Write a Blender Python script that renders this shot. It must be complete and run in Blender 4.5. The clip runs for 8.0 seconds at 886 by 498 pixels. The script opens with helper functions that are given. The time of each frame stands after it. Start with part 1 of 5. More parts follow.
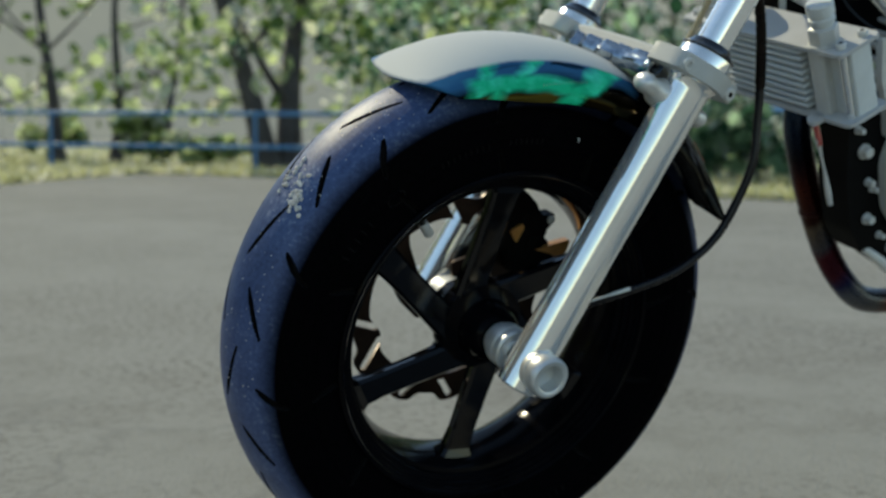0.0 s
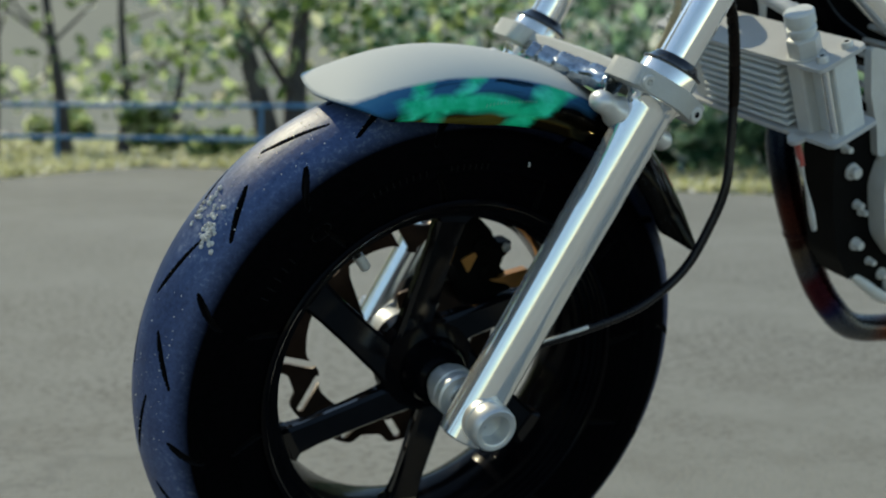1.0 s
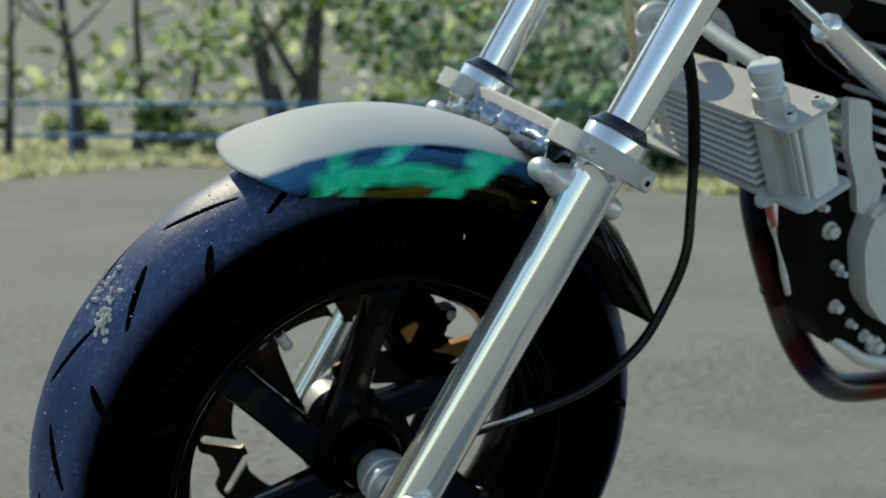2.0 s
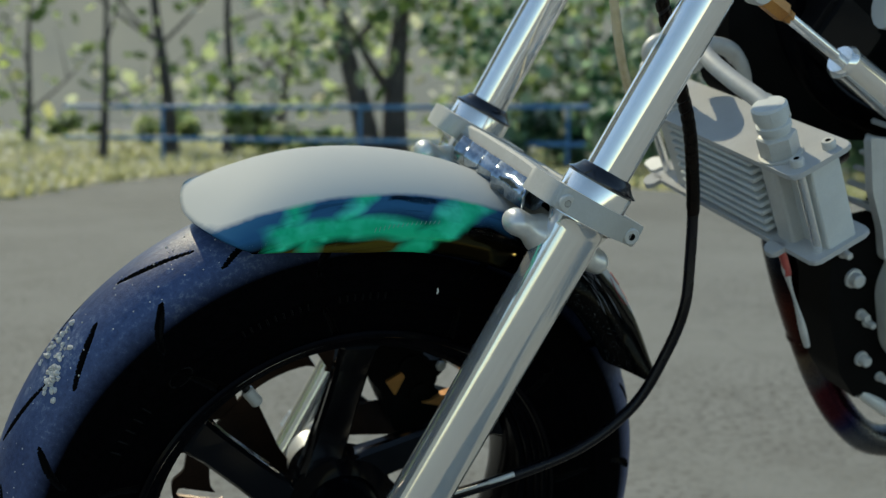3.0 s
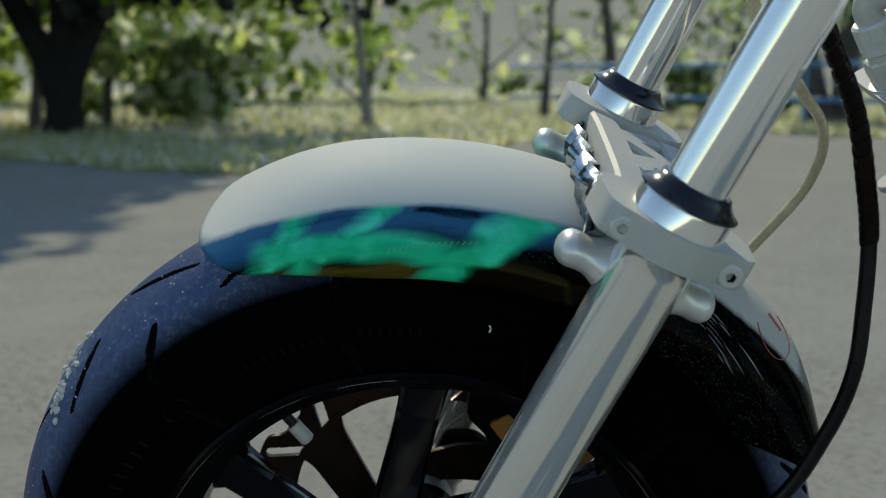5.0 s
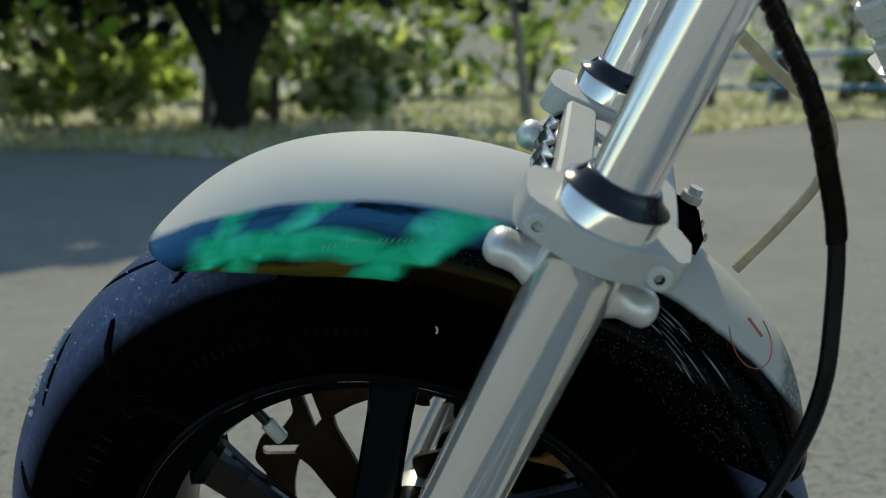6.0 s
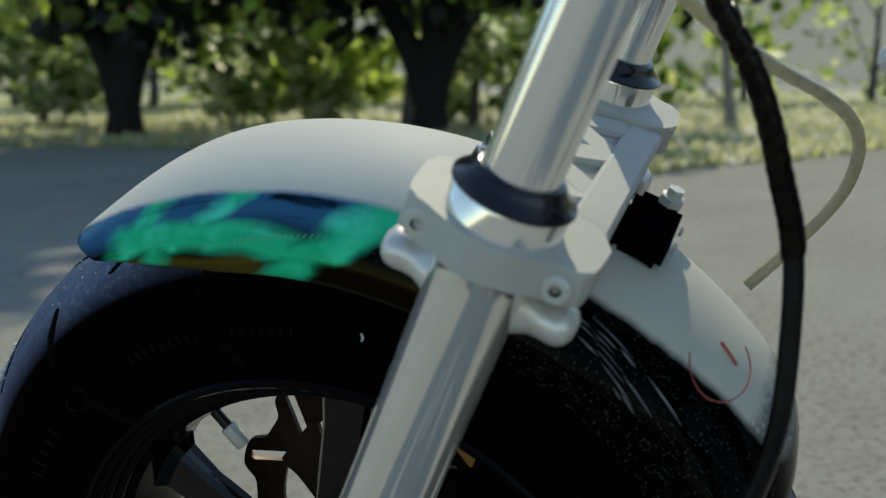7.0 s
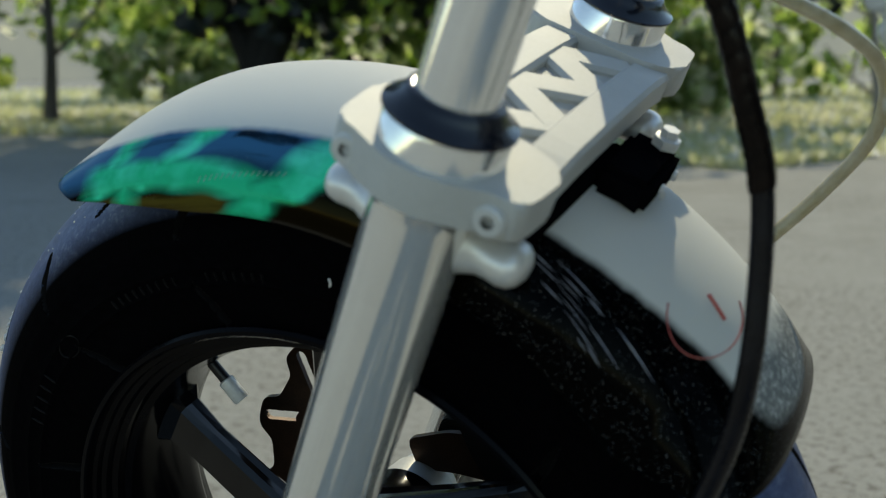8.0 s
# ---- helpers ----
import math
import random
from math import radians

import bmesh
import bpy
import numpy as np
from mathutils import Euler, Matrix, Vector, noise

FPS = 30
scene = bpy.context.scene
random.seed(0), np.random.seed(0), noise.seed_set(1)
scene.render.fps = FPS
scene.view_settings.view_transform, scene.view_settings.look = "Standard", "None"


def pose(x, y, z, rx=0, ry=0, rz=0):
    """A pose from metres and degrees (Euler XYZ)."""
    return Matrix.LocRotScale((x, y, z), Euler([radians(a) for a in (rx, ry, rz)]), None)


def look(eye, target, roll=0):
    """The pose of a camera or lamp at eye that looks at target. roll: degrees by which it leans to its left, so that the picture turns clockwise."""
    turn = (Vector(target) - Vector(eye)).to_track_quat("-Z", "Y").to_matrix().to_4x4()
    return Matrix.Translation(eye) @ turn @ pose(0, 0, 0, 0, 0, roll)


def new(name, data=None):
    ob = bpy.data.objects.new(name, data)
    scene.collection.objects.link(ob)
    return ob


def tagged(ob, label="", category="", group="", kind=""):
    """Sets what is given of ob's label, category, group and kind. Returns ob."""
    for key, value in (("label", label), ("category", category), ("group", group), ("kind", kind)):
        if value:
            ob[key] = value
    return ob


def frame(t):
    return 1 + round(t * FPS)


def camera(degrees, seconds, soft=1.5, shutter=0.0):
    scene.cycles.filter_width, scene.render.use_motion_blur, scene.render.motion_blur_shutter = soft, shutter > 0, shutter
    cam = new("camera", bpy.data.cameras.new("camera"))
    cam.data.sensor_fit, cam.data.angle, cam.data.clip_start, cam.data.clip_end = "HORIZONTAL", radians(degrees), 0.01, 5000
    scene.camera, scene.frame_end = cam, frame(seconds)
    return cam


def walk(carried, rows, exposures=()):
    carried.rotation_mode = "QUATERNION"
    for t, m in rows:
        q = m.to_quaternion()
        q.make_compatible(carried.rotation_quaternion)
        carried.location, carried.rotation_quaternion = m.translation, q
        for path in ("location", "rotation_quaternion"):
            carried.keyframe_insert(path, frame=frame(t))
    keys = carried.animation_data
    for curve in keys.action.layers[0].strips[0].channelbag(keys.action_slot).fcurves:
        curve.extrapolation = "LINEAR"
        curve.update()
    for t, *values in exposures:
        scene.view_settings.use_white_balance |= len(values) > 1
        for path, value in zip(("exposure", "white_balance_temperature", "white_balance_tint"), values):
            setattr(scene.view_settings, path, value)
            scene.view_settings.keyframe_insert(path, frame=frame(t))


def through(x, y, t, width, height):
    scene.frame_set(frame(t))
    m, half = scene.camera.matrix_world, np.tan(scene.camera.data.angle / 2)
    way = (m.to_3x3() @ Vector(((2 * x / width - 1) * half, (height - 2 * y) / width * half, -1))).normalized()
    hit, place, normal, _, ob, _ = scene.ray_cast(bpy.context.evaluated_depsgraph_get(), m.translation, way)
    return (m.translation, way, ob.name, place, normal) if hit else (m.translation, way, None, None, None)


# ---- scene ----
FOV = 43.26
cam = camera(FOV, 8.0, soft=1.0)
cam.data.dof.use_dof = True
cam.data.dof.focus_distance = 0.61
cam.data.dof.aperture_fstop = 9.5
PATH = [
    (0, (-0.5080, -0.8694, 0.3923), (-0.0326, 0.0052, 0.2969), 0.63),
    (0.5, (-0.4789, -0.8465, 0.4081), (-0.0061, 0.0288, 0.3063), 0.73),
    (1, (-0.4138, -0.8150, 0.4189), (0.0523, 0.0636, 0.3148), 0.64),
    (1.5, (-0.3663, -0.7931, 0.4488), (0.0969, 0.0856, 0.3330), 0.65),
    (2, (-0.3207, -0.7739, 0.4710), (0.1302, 0.1119, 0.3615), 0.56),
    (2.2, (-0.2964, -0.7716, 0.4891), (0.1443, 0.1185, 0.3729), 0.55),
    (3.3, (-0.1970, -0.7549, 0.5117), (0.1293, 0.1837, 0.3998), 0.54),
    (3.5, (-0.1685, -0.7485, 0.5211), (0.1137, 0.2026, 0.3949), 0.62),
    (4, (-0.1044, -0.7207, 0.5182), (0.1027, 0.2488, 0.3872), 0.55),
    (4.5, (-0.0359, -0.6831, 0.5071), (0.0459, 0.3049, 0.3765), 0.57),
    (4.7, (-0.0108, -0.6659, 0.5146), (0.0251, 0.3238, 0.3761), 0.50),
    (5.8, (0.1047, -0.6245, 0.5215), (-0.0090, 0.3566, 0.3648), -1.02),
    (6, (0.1289, -0.6162, 0.5164), (-0.0304, 0.3590, 0.3630), -0.92),
    (6.5, (0.1891, -0.5826, 0.5127), (-0.0569, 0.3753, 0.3644), -0.44),
    (7, (0.2357, -0.5333, 0.5046), (-0.1001, 0.3972, 0.3579), -0.28),
    (7.5, (0.2669, -0.5019, 0.4897), (-0.1428, 0.3984, 0.3425), -0.44),
    (8, (0.2898, -0.4830, 0.4789), (-0.1583, 0.3981, 0.3277), -0.34),
]

walk(cam, [(t, look(e, g, r)) for t, e, g, r in PATH], exposures=[(0.0, 0.45, 7650, 0), (2.0, 0.48, 7650, 0), (3.5, 0.27, 7650, 0), (4.5, 0.30, 7650, 0), (6.0, 0.36, 7700, 0), (7.0, 0.45, 7800, 0), (8.0, 0.60, 7900, 0)])

# ---- sky and sun ----
SUN_AZ, SUN_EL = -14.0, 46.0          # azimuth from +y towards +x
world = bpy.data.worlds.new("sky")
scene.world = world
world.use_nodes = True
wn = world.node_tree.nodes
sky = wn.new("ShaderNodeTexSky")
sky.sky_type = "NISHITA"
sky.sun_disc = False
sky.sun_elevation = radians(SUN_EL)
sky.sun_rotation = radians(SUN_AZ)
sky.air_density, sky.dust_density, sky.ozone_density = 1.0, 0.12, 2.8
wn["Background"].inputs["Strength"].default_value = 0.155
world.node_tree.links.new(sky.outputs[0], wn["Background"].inputs["Color"])
sun_dir = Vector((math.sin(radians(SUN_AZ)) * math.cos(radians(SUN_EL)),
                  math.cos(radians(SUN_AZ)) * math.cos(radians(SUN_EL)), math.sin(radians(SUN_EL))))
sun = new("sun", bpy.data.lights.new("sun", "SUN"))
sun.data.energy, sun.data.angle, sun.data.color = 2.35, radians(0.6), (1.0, 0.93, 0.79)
sun.matrix_world = look(sun_dir * 30, (0, 0, 0))


# ---- materials ----
def node_material(name):
    m = bpy.data.materials.new(name)
    m.use_nodes = True
    nt = m.node_tree
    return m, nt, nt.nodes["Principled BSDF"]


def link(nt, a, b):
    nt.links.new(a, b)


def noise_node(nt, scale, detail=4.0, rough=0.6, vec=None):
    n = nt.nodes.new("ShaderNodeTexNoise")
    n.inputs["Scale"].default_value = scale
    n.inputs["Detail"].default_value = detail
    n.inputs["Roughness"].default_value = rough
    if vec is None:
        tc = nt.nodes.new("ShaderNodeTexCoord")
        vec = tc.outputs["Object"]
    link(nt, vec, n.inputs["Vector"])
    return n.outputs["Fac"]


def ramp(nt, fac, stops):
    r = nt.nodes.new("ShaderNodeValToRGB")
    els = r.color_ramp.elements
    while len(els) < len(stops):
        els.new(0.5)
    for e, (p, c) in zip(els, stops):
        e.position = p
        e.color = (*c, 1) if len(c) == 3 else c
    link(nt, fac, r.inputs["Fac"])
    return r.outputs["Color"]


def maths(nt, op, a, b=None, c=None, clamp=False):
    n = nt.nodes.new("ShaderNodeMath")
    n.operation = op
    n.use_clamp = clamp
    for i, v in enumerate((a, b, c)):
        if v is None:
            continue
        if isinstance(v, (int, float)):
            n.inputs[i].default_value = v
        else:
            link(nt, v, n.inputs[i])
    return n.outputs[0]


def mix(nt, fac, a, b):
    n = nt.nodes.new("ShaderNodeMix")
    n.data_type = "RGBA"
    for sock, v in ((n.inputs["Factor"], fac), (n.inputs[6], a), (n.inputs[7], b)):
        if isinstance(v, (int, float)):
            sock.default_value = v
        elif isinstance(v, tuple):
            sock.default_value = (*v, 1)
        else:
            link(nt, v, sock)
    return n.outputs[2]


def bump(nt, bsdf, height, strength, distance):
    b = nt.nodes.new("ShaderNodeBump")
    b.inputs["Strength"].default_value = strength
    b.inputs["Distance"].default_value = distance
    link(nt, height, b.inputs["Height"])
    link(nt, b.outputs[0], bsdf.inputs["Normal"])


def surface(name, dark, light, rough, metal=0.0, big=20.0, fine=300.0, bump_d=0.0002, rough_var=0.1, coat=0.0, spec=0.5):
    """Two scales of variation between a dark and a light tone, with roughness wear and a fine relief."""
    m, nt, b = node_material(name)
    n1, n2 = noise_node(nt, big), noise_node(nt, fine, 3.0)
    f = maths(nt, "ADD", maths(nt, "MULTIPLY", n1, 0.65), maths(nt, "MULTIPLY", n2, 0.35))
    link(nt, ramp(nt, f, [(0.32, dark), (0.68, light)]), b.inputs["Base Color"])
    link(nt, maths(nt, "MULTIPLY_ADD", n1, 2 * rough_var, rough - rough_var, clamp=True), b.inputs["Roughness"])
    b.inputs["Metallic"].default_value = metal
    b.inputs["Coat Weight"].default_value = coat
    b.inputs["Specular IOR Level"].default_value = spec
    if bump_d:
        bump(nt, b, n2, 0.35, bump_d)
    return m


POLISHED = surface("polished_aluminium", (0.84, 0.84, 0.82), (0.91, 0.91, 0.89), 0.11, 0.76, 30, 500, 0.00003, 0.05)
CHROME = surface("chrome", (0.88, 0.88, 0.87), (0.94, 0.94, 0.93), 0.08, 0.75, 20, 400, 0.0, 0.03)
SATIN = surface("satin_aluminium", (0.48, 0.49, 0.48), (0.60, 0.61, 0.60), 0.48, 0.25, 40, 700, 0.00006, 0.08)
BILLET = surface("billet_aluminium", (0.40, 0.405, 0.39), (0.47, 0.475, 0.46), 0.62, 0.12, 35, 600, 0.00005, 0.08, 0.0, 0.3)
ANODISED = surface("bead_blasted_aluminium", (0.52, 0.55, 0.56), (0.62, 0.65, 0.65), 0.6, 0.12, 30, 900, 0.00008)
PLATE = surface("brushed_plate", (0.42, 0.425, 0.43), (0.48, 0.485, 0.485), 0.7, 0.05, 35, 600, 0.00005, 0.08, 0.0, 0.15)
TURNED = surface("turned_aluminium", (0.56, 0.57, 0.57), (0.68, 0.69, 0.68), 0.42, 0.65, 60, 900, 0.00005, 0.06)
RUBBER_SEAL = surface("seal_rubber", (0.003, 0.004, 0.008), (0.006, 0.008, 0.014), 0.16, 0.0, 60, 800, 0.00005)
BLACK_PAINT = surface("black_wheel_paint", (0.001, 0.001, 0.0015), (0.003, 0.003, 0.004), 0.14, 0.0, 40, 900, 0.00004, 0.05, 0.0, 0.05)
SPOKE_PAINT = surface("gloss_spoke_paint", (0.001, 0.001, 0.0015), (0.003, 0.003, 0.004), 0.10, 0.0, 40, 900, 0.00004, 0.04, 0.0, 0.32)
BLACK_PLASTIC = surface("black_plastic", (0.003, 0.003, 0.004), (0.009, 0.008, 0.008), 0.38, 0.0, 60, 700, 0.00008, 0.1, 0.0, 0.3)
ENGINE_BLACK = surface("engine_black", (0.002, 0.002, 0.002), (0.006, 0.006, 0.006), 0.6, 0.0, 30, 500, 0.0001, 0.1, 0.0, 0.04)
DISC_STEEL = surface("brake_disc_steel", (0.008, 0.006, 0.004), (0.060, 0.031, 0.019), 0.36, 0.65, 30, 900, 0.00005)
GOLD = surface("gold_anodised", (0.40, 0.17, 0.05), (0.62, 0.31, 0.09), 0.40, 0.5, 40, 700, 0.00005)
HOSE_BLACK = surface("hose_black", (0.002, 0.002, 0.003), (0.006, 0.006, 0.009), 0.28, 0.0, 80, 900, 0.00006, 0.08, 0.0, 0.22)
WRAP = surface("spiral_wrap_plastic", (0.002, 0.0017, 0.0015), (0.009, 0.005, 0.0035), 0.22, 0.0, 90, 900, 0.00004, 0.1, 0.0, 0.12)
GROOVE_SHADE = surface("shaded_groove_rubber", (0.001, 0.001, 0.0012), (0.003, 0.003, 0.0035), 0.7, 0.0, 60, 800, 0.0, 0.1, 0.0, 0.1)
MARK_RUBBER = surface("raised_rubber", (0.0012, 0.0012, 0.0015), (0.0025, 0.0025, 0.003), 0.6, 0.0, 60, 800, 0.0, 0.1, 0.0, 0.08)
CAST = surface("cast_aluminium", (0.60, 0.60, 0.59), (0.72, 0.72, 0.70), 0.36, 0.45, 50, 260, 0.00030, 0.10)
WHITE = surface("white_chip", (0.6, 0.6, 0.58), (0.75, 0.75, 0.72), 0.6, 0.0, 90, 800, 0.0)
STONE = surface("grit", (0.34, 0.33, 0.31), (0.68, 0.66, 0.62), 0.9, 0.0, 120, 900, 0.0002)
RED_PAINT = surface("red_paint", (0.36, 0.06, 0.05), (0.48, 0.10, 0.09), 0.3, 0.0, 60, 800, 0.0)
BRAID = surface("steel_braid", (0.46, 0.46, 0.45), (0.62, 0.62, 0.60), 0.5, 0.2, 60, 1500, 0.0003)


def tyre_rubber():
    m, nt, b = node_material("tyre_rubber")
    n1, n2, n3 = noise_node(nt, 18), noise_node(nt, 260, 5, 0.7), noise_node(nt, 900, 2)
    tc = nt.nodes.new("ShaderNodeTexCoord")
    xyz = nt.nodes.new("ShaderNodeSeparateXYZ")
    link(nt, tc.outputs["Object"], xyz.inputs[0])
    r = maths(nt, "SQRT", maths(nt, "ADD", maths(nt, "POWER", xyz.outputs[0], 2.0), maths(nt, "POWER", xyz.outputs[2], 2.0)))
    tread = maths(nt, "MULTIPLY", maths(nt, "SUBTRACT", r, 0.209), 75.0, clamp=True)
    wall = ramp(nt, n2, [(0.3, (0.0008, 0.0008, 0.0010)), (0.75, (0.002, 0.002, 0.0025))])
    # Worn tread tone, with the sky's blue reflection painted in.
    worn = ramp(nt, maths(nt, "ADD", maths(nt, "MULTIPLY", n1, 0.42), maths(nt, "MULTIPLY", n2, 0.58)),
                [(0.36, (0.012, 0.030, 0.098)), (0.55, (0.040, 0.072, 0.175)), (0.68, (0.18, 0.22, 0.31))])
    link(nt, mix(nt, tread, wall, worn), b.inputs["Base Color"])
    link(nt, mix(nt, tread, (0.60, 0.60, 0.60), (0.44, 0.44, 0.44)), b.inputs["Roughness"])
    link(nt, mix(nt, tread, (0.004, 0.004, 0.004), (0.40, 0.40, 0.40)), b.inputs["Specular IOR Level"])
    bump(nt, b, maths(nt, "ADD", n2, n3), 0.5, 0.0004)
    return m


def fender_paint():
    """Black metal-flake lacquer, silver top, green flames; blue and olive reflections painted on the flanks."""
    m, nt, b = node_material("flame_lacquer")
    tc = nt.nodes.new("ShaderNodeTexCoord")
    xyz = nt.nodes.new("ShaderNodeSeparateXYZ")
    link(nt, tc.outputs["Object"], xyz.inputs[0])
    x, y, z = xyz.outputs
    r = maths(nt, "SQRT", maths(nt, "ADD", maths(nt, "POWER", x, 2.0), maths(nt, "POWER", z, 2.0)))
    ang = maths(nt, "ARCTAN2", z, x)
    mid, fine = noise_node(nt, 45, 3), noise_node(nt, 160, 3)
    comb = nt.nodes.new("ShaderNodeCombineXYZ")
    link(nt, maths(nt, "MULTIPLY", ang, 3.0), comb.inputs[0])
    link(nt, maths(nt, "MULTIPLY", r, 40.0), comb.inputs[1])
    drift = maths(nt, "SUBTRACT", noise_node(nt, 2.0, 1.2, 0.45, comb.outputs[0]), 0.5)
    ripple = nt.nodes.new("ShaderNodeCombineXYZ")
    link(nt, maths(nt, "MULTIPLY", ang, 9.0), ripple.inputs[0])
    link(nt, maths(nt, "MULTIPLY", r, 62.0), ripple.inputs[1])
    curl = maths(nt, "SUBTRACT", noise_node(nt, 1.5, 1.5, 0.4, ripple.outputs[0]), 0.5)
    deg = maths(nt, "ADD", maths(nt, "MULTIPLY_ADD", ang, 57.29578, maths(nt, "MULTIPLY", drift, 3.5)), maths(nt, "MULTIPLY_ADD", curl, 3.2, -0.9))
    rad = maths(nt, "ADD", maths(nt, "MULTIPLY_ADD", drift, 0.006, r), maths(nt, "MULTIPLY", curl, 0.004))

    def ramp_up(value, start, gain):
        """0 below start, rising by gain to 1."""
        return maths(nt, "MULTIPLY", maths(nt, "SUBTRACT", value, start), gain, clamp=True)

    def ramp_down(value, end, gain):
        return maths(nt, "MULTIPLY", maths(nt, "SUBTRACT", end, value), gain, clamp=True)

    def both(*masks):
        out = masks[0]
        for k in masks[1:]:
            out = maths(nt, "MULTIPLY", out, k)
        return out

    def tongue(d0, r0, d1, r1, half, soft):
        """A slanting tongue of flame from (d0, r0) to (d1, r1), half as wide in degrees."""
        along = maths(nt, "MULTIPLY", maths(nt, "SUBTRACT", rad, r0), (d1 - d0) / (r1 - r0))
        off = maths(nt, "ABSOLUTE", maths(nt, "SUBTRACT", deg, maths(nt, "ADD", along, d0)))
        return both(ramp_down(off, half, 1.0 / soft), ramp_up(rad, r0 - 0.003, 400.0), ramp_down(rad, r1 + 0.003, 400.0))

    grain = nt.nodes.new("ShaderNodeCombineXYZ")
    link(nt, maths(nt, "MULTIPLY", ang, 5.0), grain.inputs[0])
    link(nt, maths(nt, "MULTIPLY", r, 330.0), grain.inputs[1])
    streak = ramp(nt, noise_node(nt, 1.0, 3, 0.55, grain.outputs[0]), [(0.30, (0.10, 0.10, 0.10)), (0.40, (0.85, 0.85, 0.85)), (0.55, (1.0, 1.0, 1.0))])
    band_mid = maths(nt, "MULTIPLY_ADD", maths(nt, "SUBTRACT", deg, 90.0), 0.00028, 0.2305)
    flame = both(ramp_down(maths(nt, "ABSOLUTE", maths(nt, "SUBTRACT", rad, band_mid)), 0.0078, 230.0), ramp_up(deg, 82.0, 0.4), ramp_down(deg, 109.5, 0.3))
    for t in (tongue(106.5, 0.2300, 101.6, 0.2470, 2.5, 2.4), tongue(99.2, 0.2290, 92.3, 0.2470, 3.1, 2.8), tongue(86.6, 0.2150, 75.0, 0.2470, 4.5, 3.0), tongue(103.0, 0.2200, 101.0, 0.2330, 2.6, 2.6)):
        flame = maths(nt, "MAXIMUM", flame, t)
    flame = maths(nt, "MULTIPLY", flame, maths(nt, "MULTIPLY_ADD", mid, 0.6, 0.70), clamp=True)
    flame = maths(nt, "MULTIPLY", flame, maths(nt, "MULTIPLY_ADD", streak, 0.30, 0.70))
    low = maths(nt, "MULTIPLY_ADD", maths(nt, "MULTIPLY", maths(nt, "SUBTRACT", 80.0, deg), 0.1, clamp=True), 0.0025, 0.2335)
    upper = both(maths(nt, "MULTIPLY", maths(nt, "SUBTRACT", rad, low), 150.0, clamp=True), ramp_up(deg, 67.0, 0.5))
    chips = nt.nodes.new("ShaderNodeTexVoronoi")
    chips.inputs["Scale"].default_value = 1150
    link(nt, tc.outputs["Object"], chips.inputs["Vector"])
    shine = nt.nodes.new("ShaderNodeSeparateColor")
    link(nt, chips.outputs["Color"], shine.inputs[0])
    speck = both(ramp_down(chips.outputs["Distance"], 0.24, 9.0), ramp_up(shine.outputs[0], 0.62, 3.0))
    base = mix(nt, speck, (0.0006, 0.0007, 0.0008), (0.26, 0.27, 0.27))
    # Blue sky reflection painted above the flames.
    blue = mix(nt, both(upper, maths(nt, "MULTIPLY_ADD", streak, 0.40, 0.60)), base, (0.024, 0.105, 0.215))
    # A dark reflection painted as a patch within the blue.
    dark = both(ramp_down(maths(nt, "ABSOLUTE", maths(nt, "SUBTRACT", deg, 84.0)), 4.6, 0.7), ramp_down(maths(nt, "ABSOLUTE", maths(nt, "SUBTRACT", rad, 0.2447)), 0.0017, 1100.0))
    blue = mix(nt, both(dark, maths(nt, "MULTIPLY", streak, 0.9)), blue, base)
    # Olive reflection of the ground, painted along the front hem.
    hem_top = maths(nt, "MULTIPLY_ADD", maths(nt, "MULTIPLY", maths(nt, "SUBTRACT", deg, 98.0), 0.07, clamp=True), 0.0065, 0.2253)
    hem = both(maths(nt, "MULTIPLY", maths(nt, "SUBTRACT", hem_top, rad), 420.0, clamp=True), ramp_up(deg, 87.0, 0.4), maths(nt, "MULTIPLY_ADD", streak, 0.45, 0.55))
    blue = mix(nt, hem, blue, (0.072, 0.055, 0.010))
    airbrush = mix(nt, ramp_up(curl, 0.02, 6.0), (0.003, 0.48, 0.24), (0.020, 0.64, 0.36))
    airbrush = mix(nt, both(ramp_up(mid, 0.42, 5.0), ramp_up(rad, 0.229, 90.0)), airbrush, (0.055, 0.64, 0.46))
    green = mix(nt, flame, blue, airbrush)
    # Rear hem: metallic olive-black painted in place of the ground's reflection.
    ground_reflection = both(ramp_down(rad, 0.2325, 500.0), ramp_down(deg, 84.0, 0.4), ramp_up(deg, 58.0, 0.15), maths(nt, "SUBTRACT", 1.0, flame))
    green = mix(nt, ground_reflection, green, mix(nt, streak, (0.002, 0.002, 0.0015), (0.008, 0.006, 0.002)))
    link(nt, ground_reflection, b.inputs["Metallic"])
    edge = maths(nt, "ADD", maths(nt, "MULTIPLY_ADD", mid, 0.0016, 0.2455), maths(nt, "MULTIPLY", maths(nt, "SUBTRACT", 90.0, deg), 0.00009, clamp=True))
    top = maths(nt, "MULTIPLY", maths(nt, "SUBTRACT", maths(nt, "MULTIPLY_ADD", fine, 0.0008, r), edge), 520.0, clamp=True)
    tail = maths(nt, "MULTIPLY", maths(nt, "SUBTRACT", ang, maths(nt, "MULTIPLY_ADD", mid, 0.08, 0.570)), 30.0, clamp=True)
    drops = ramp(nt, noise_node(nt, 420, 2), [(0.44, (0.17, 0.18, 0.18)), (0.60, (0.31, 0.32, 0.31)), (0.70, (0.54, 0.55, 0.52))])
    link(nt, mix(nt, top, green, mix(nt, tail, drops, (0.54, 0.545, 0.52))), b.inputs["Base Color"])
    link(nt, mix(nt, top, (0.14, 0.14, 0.14), (0.55, 0.55, 0.55)), b.inputs["Roughness"])
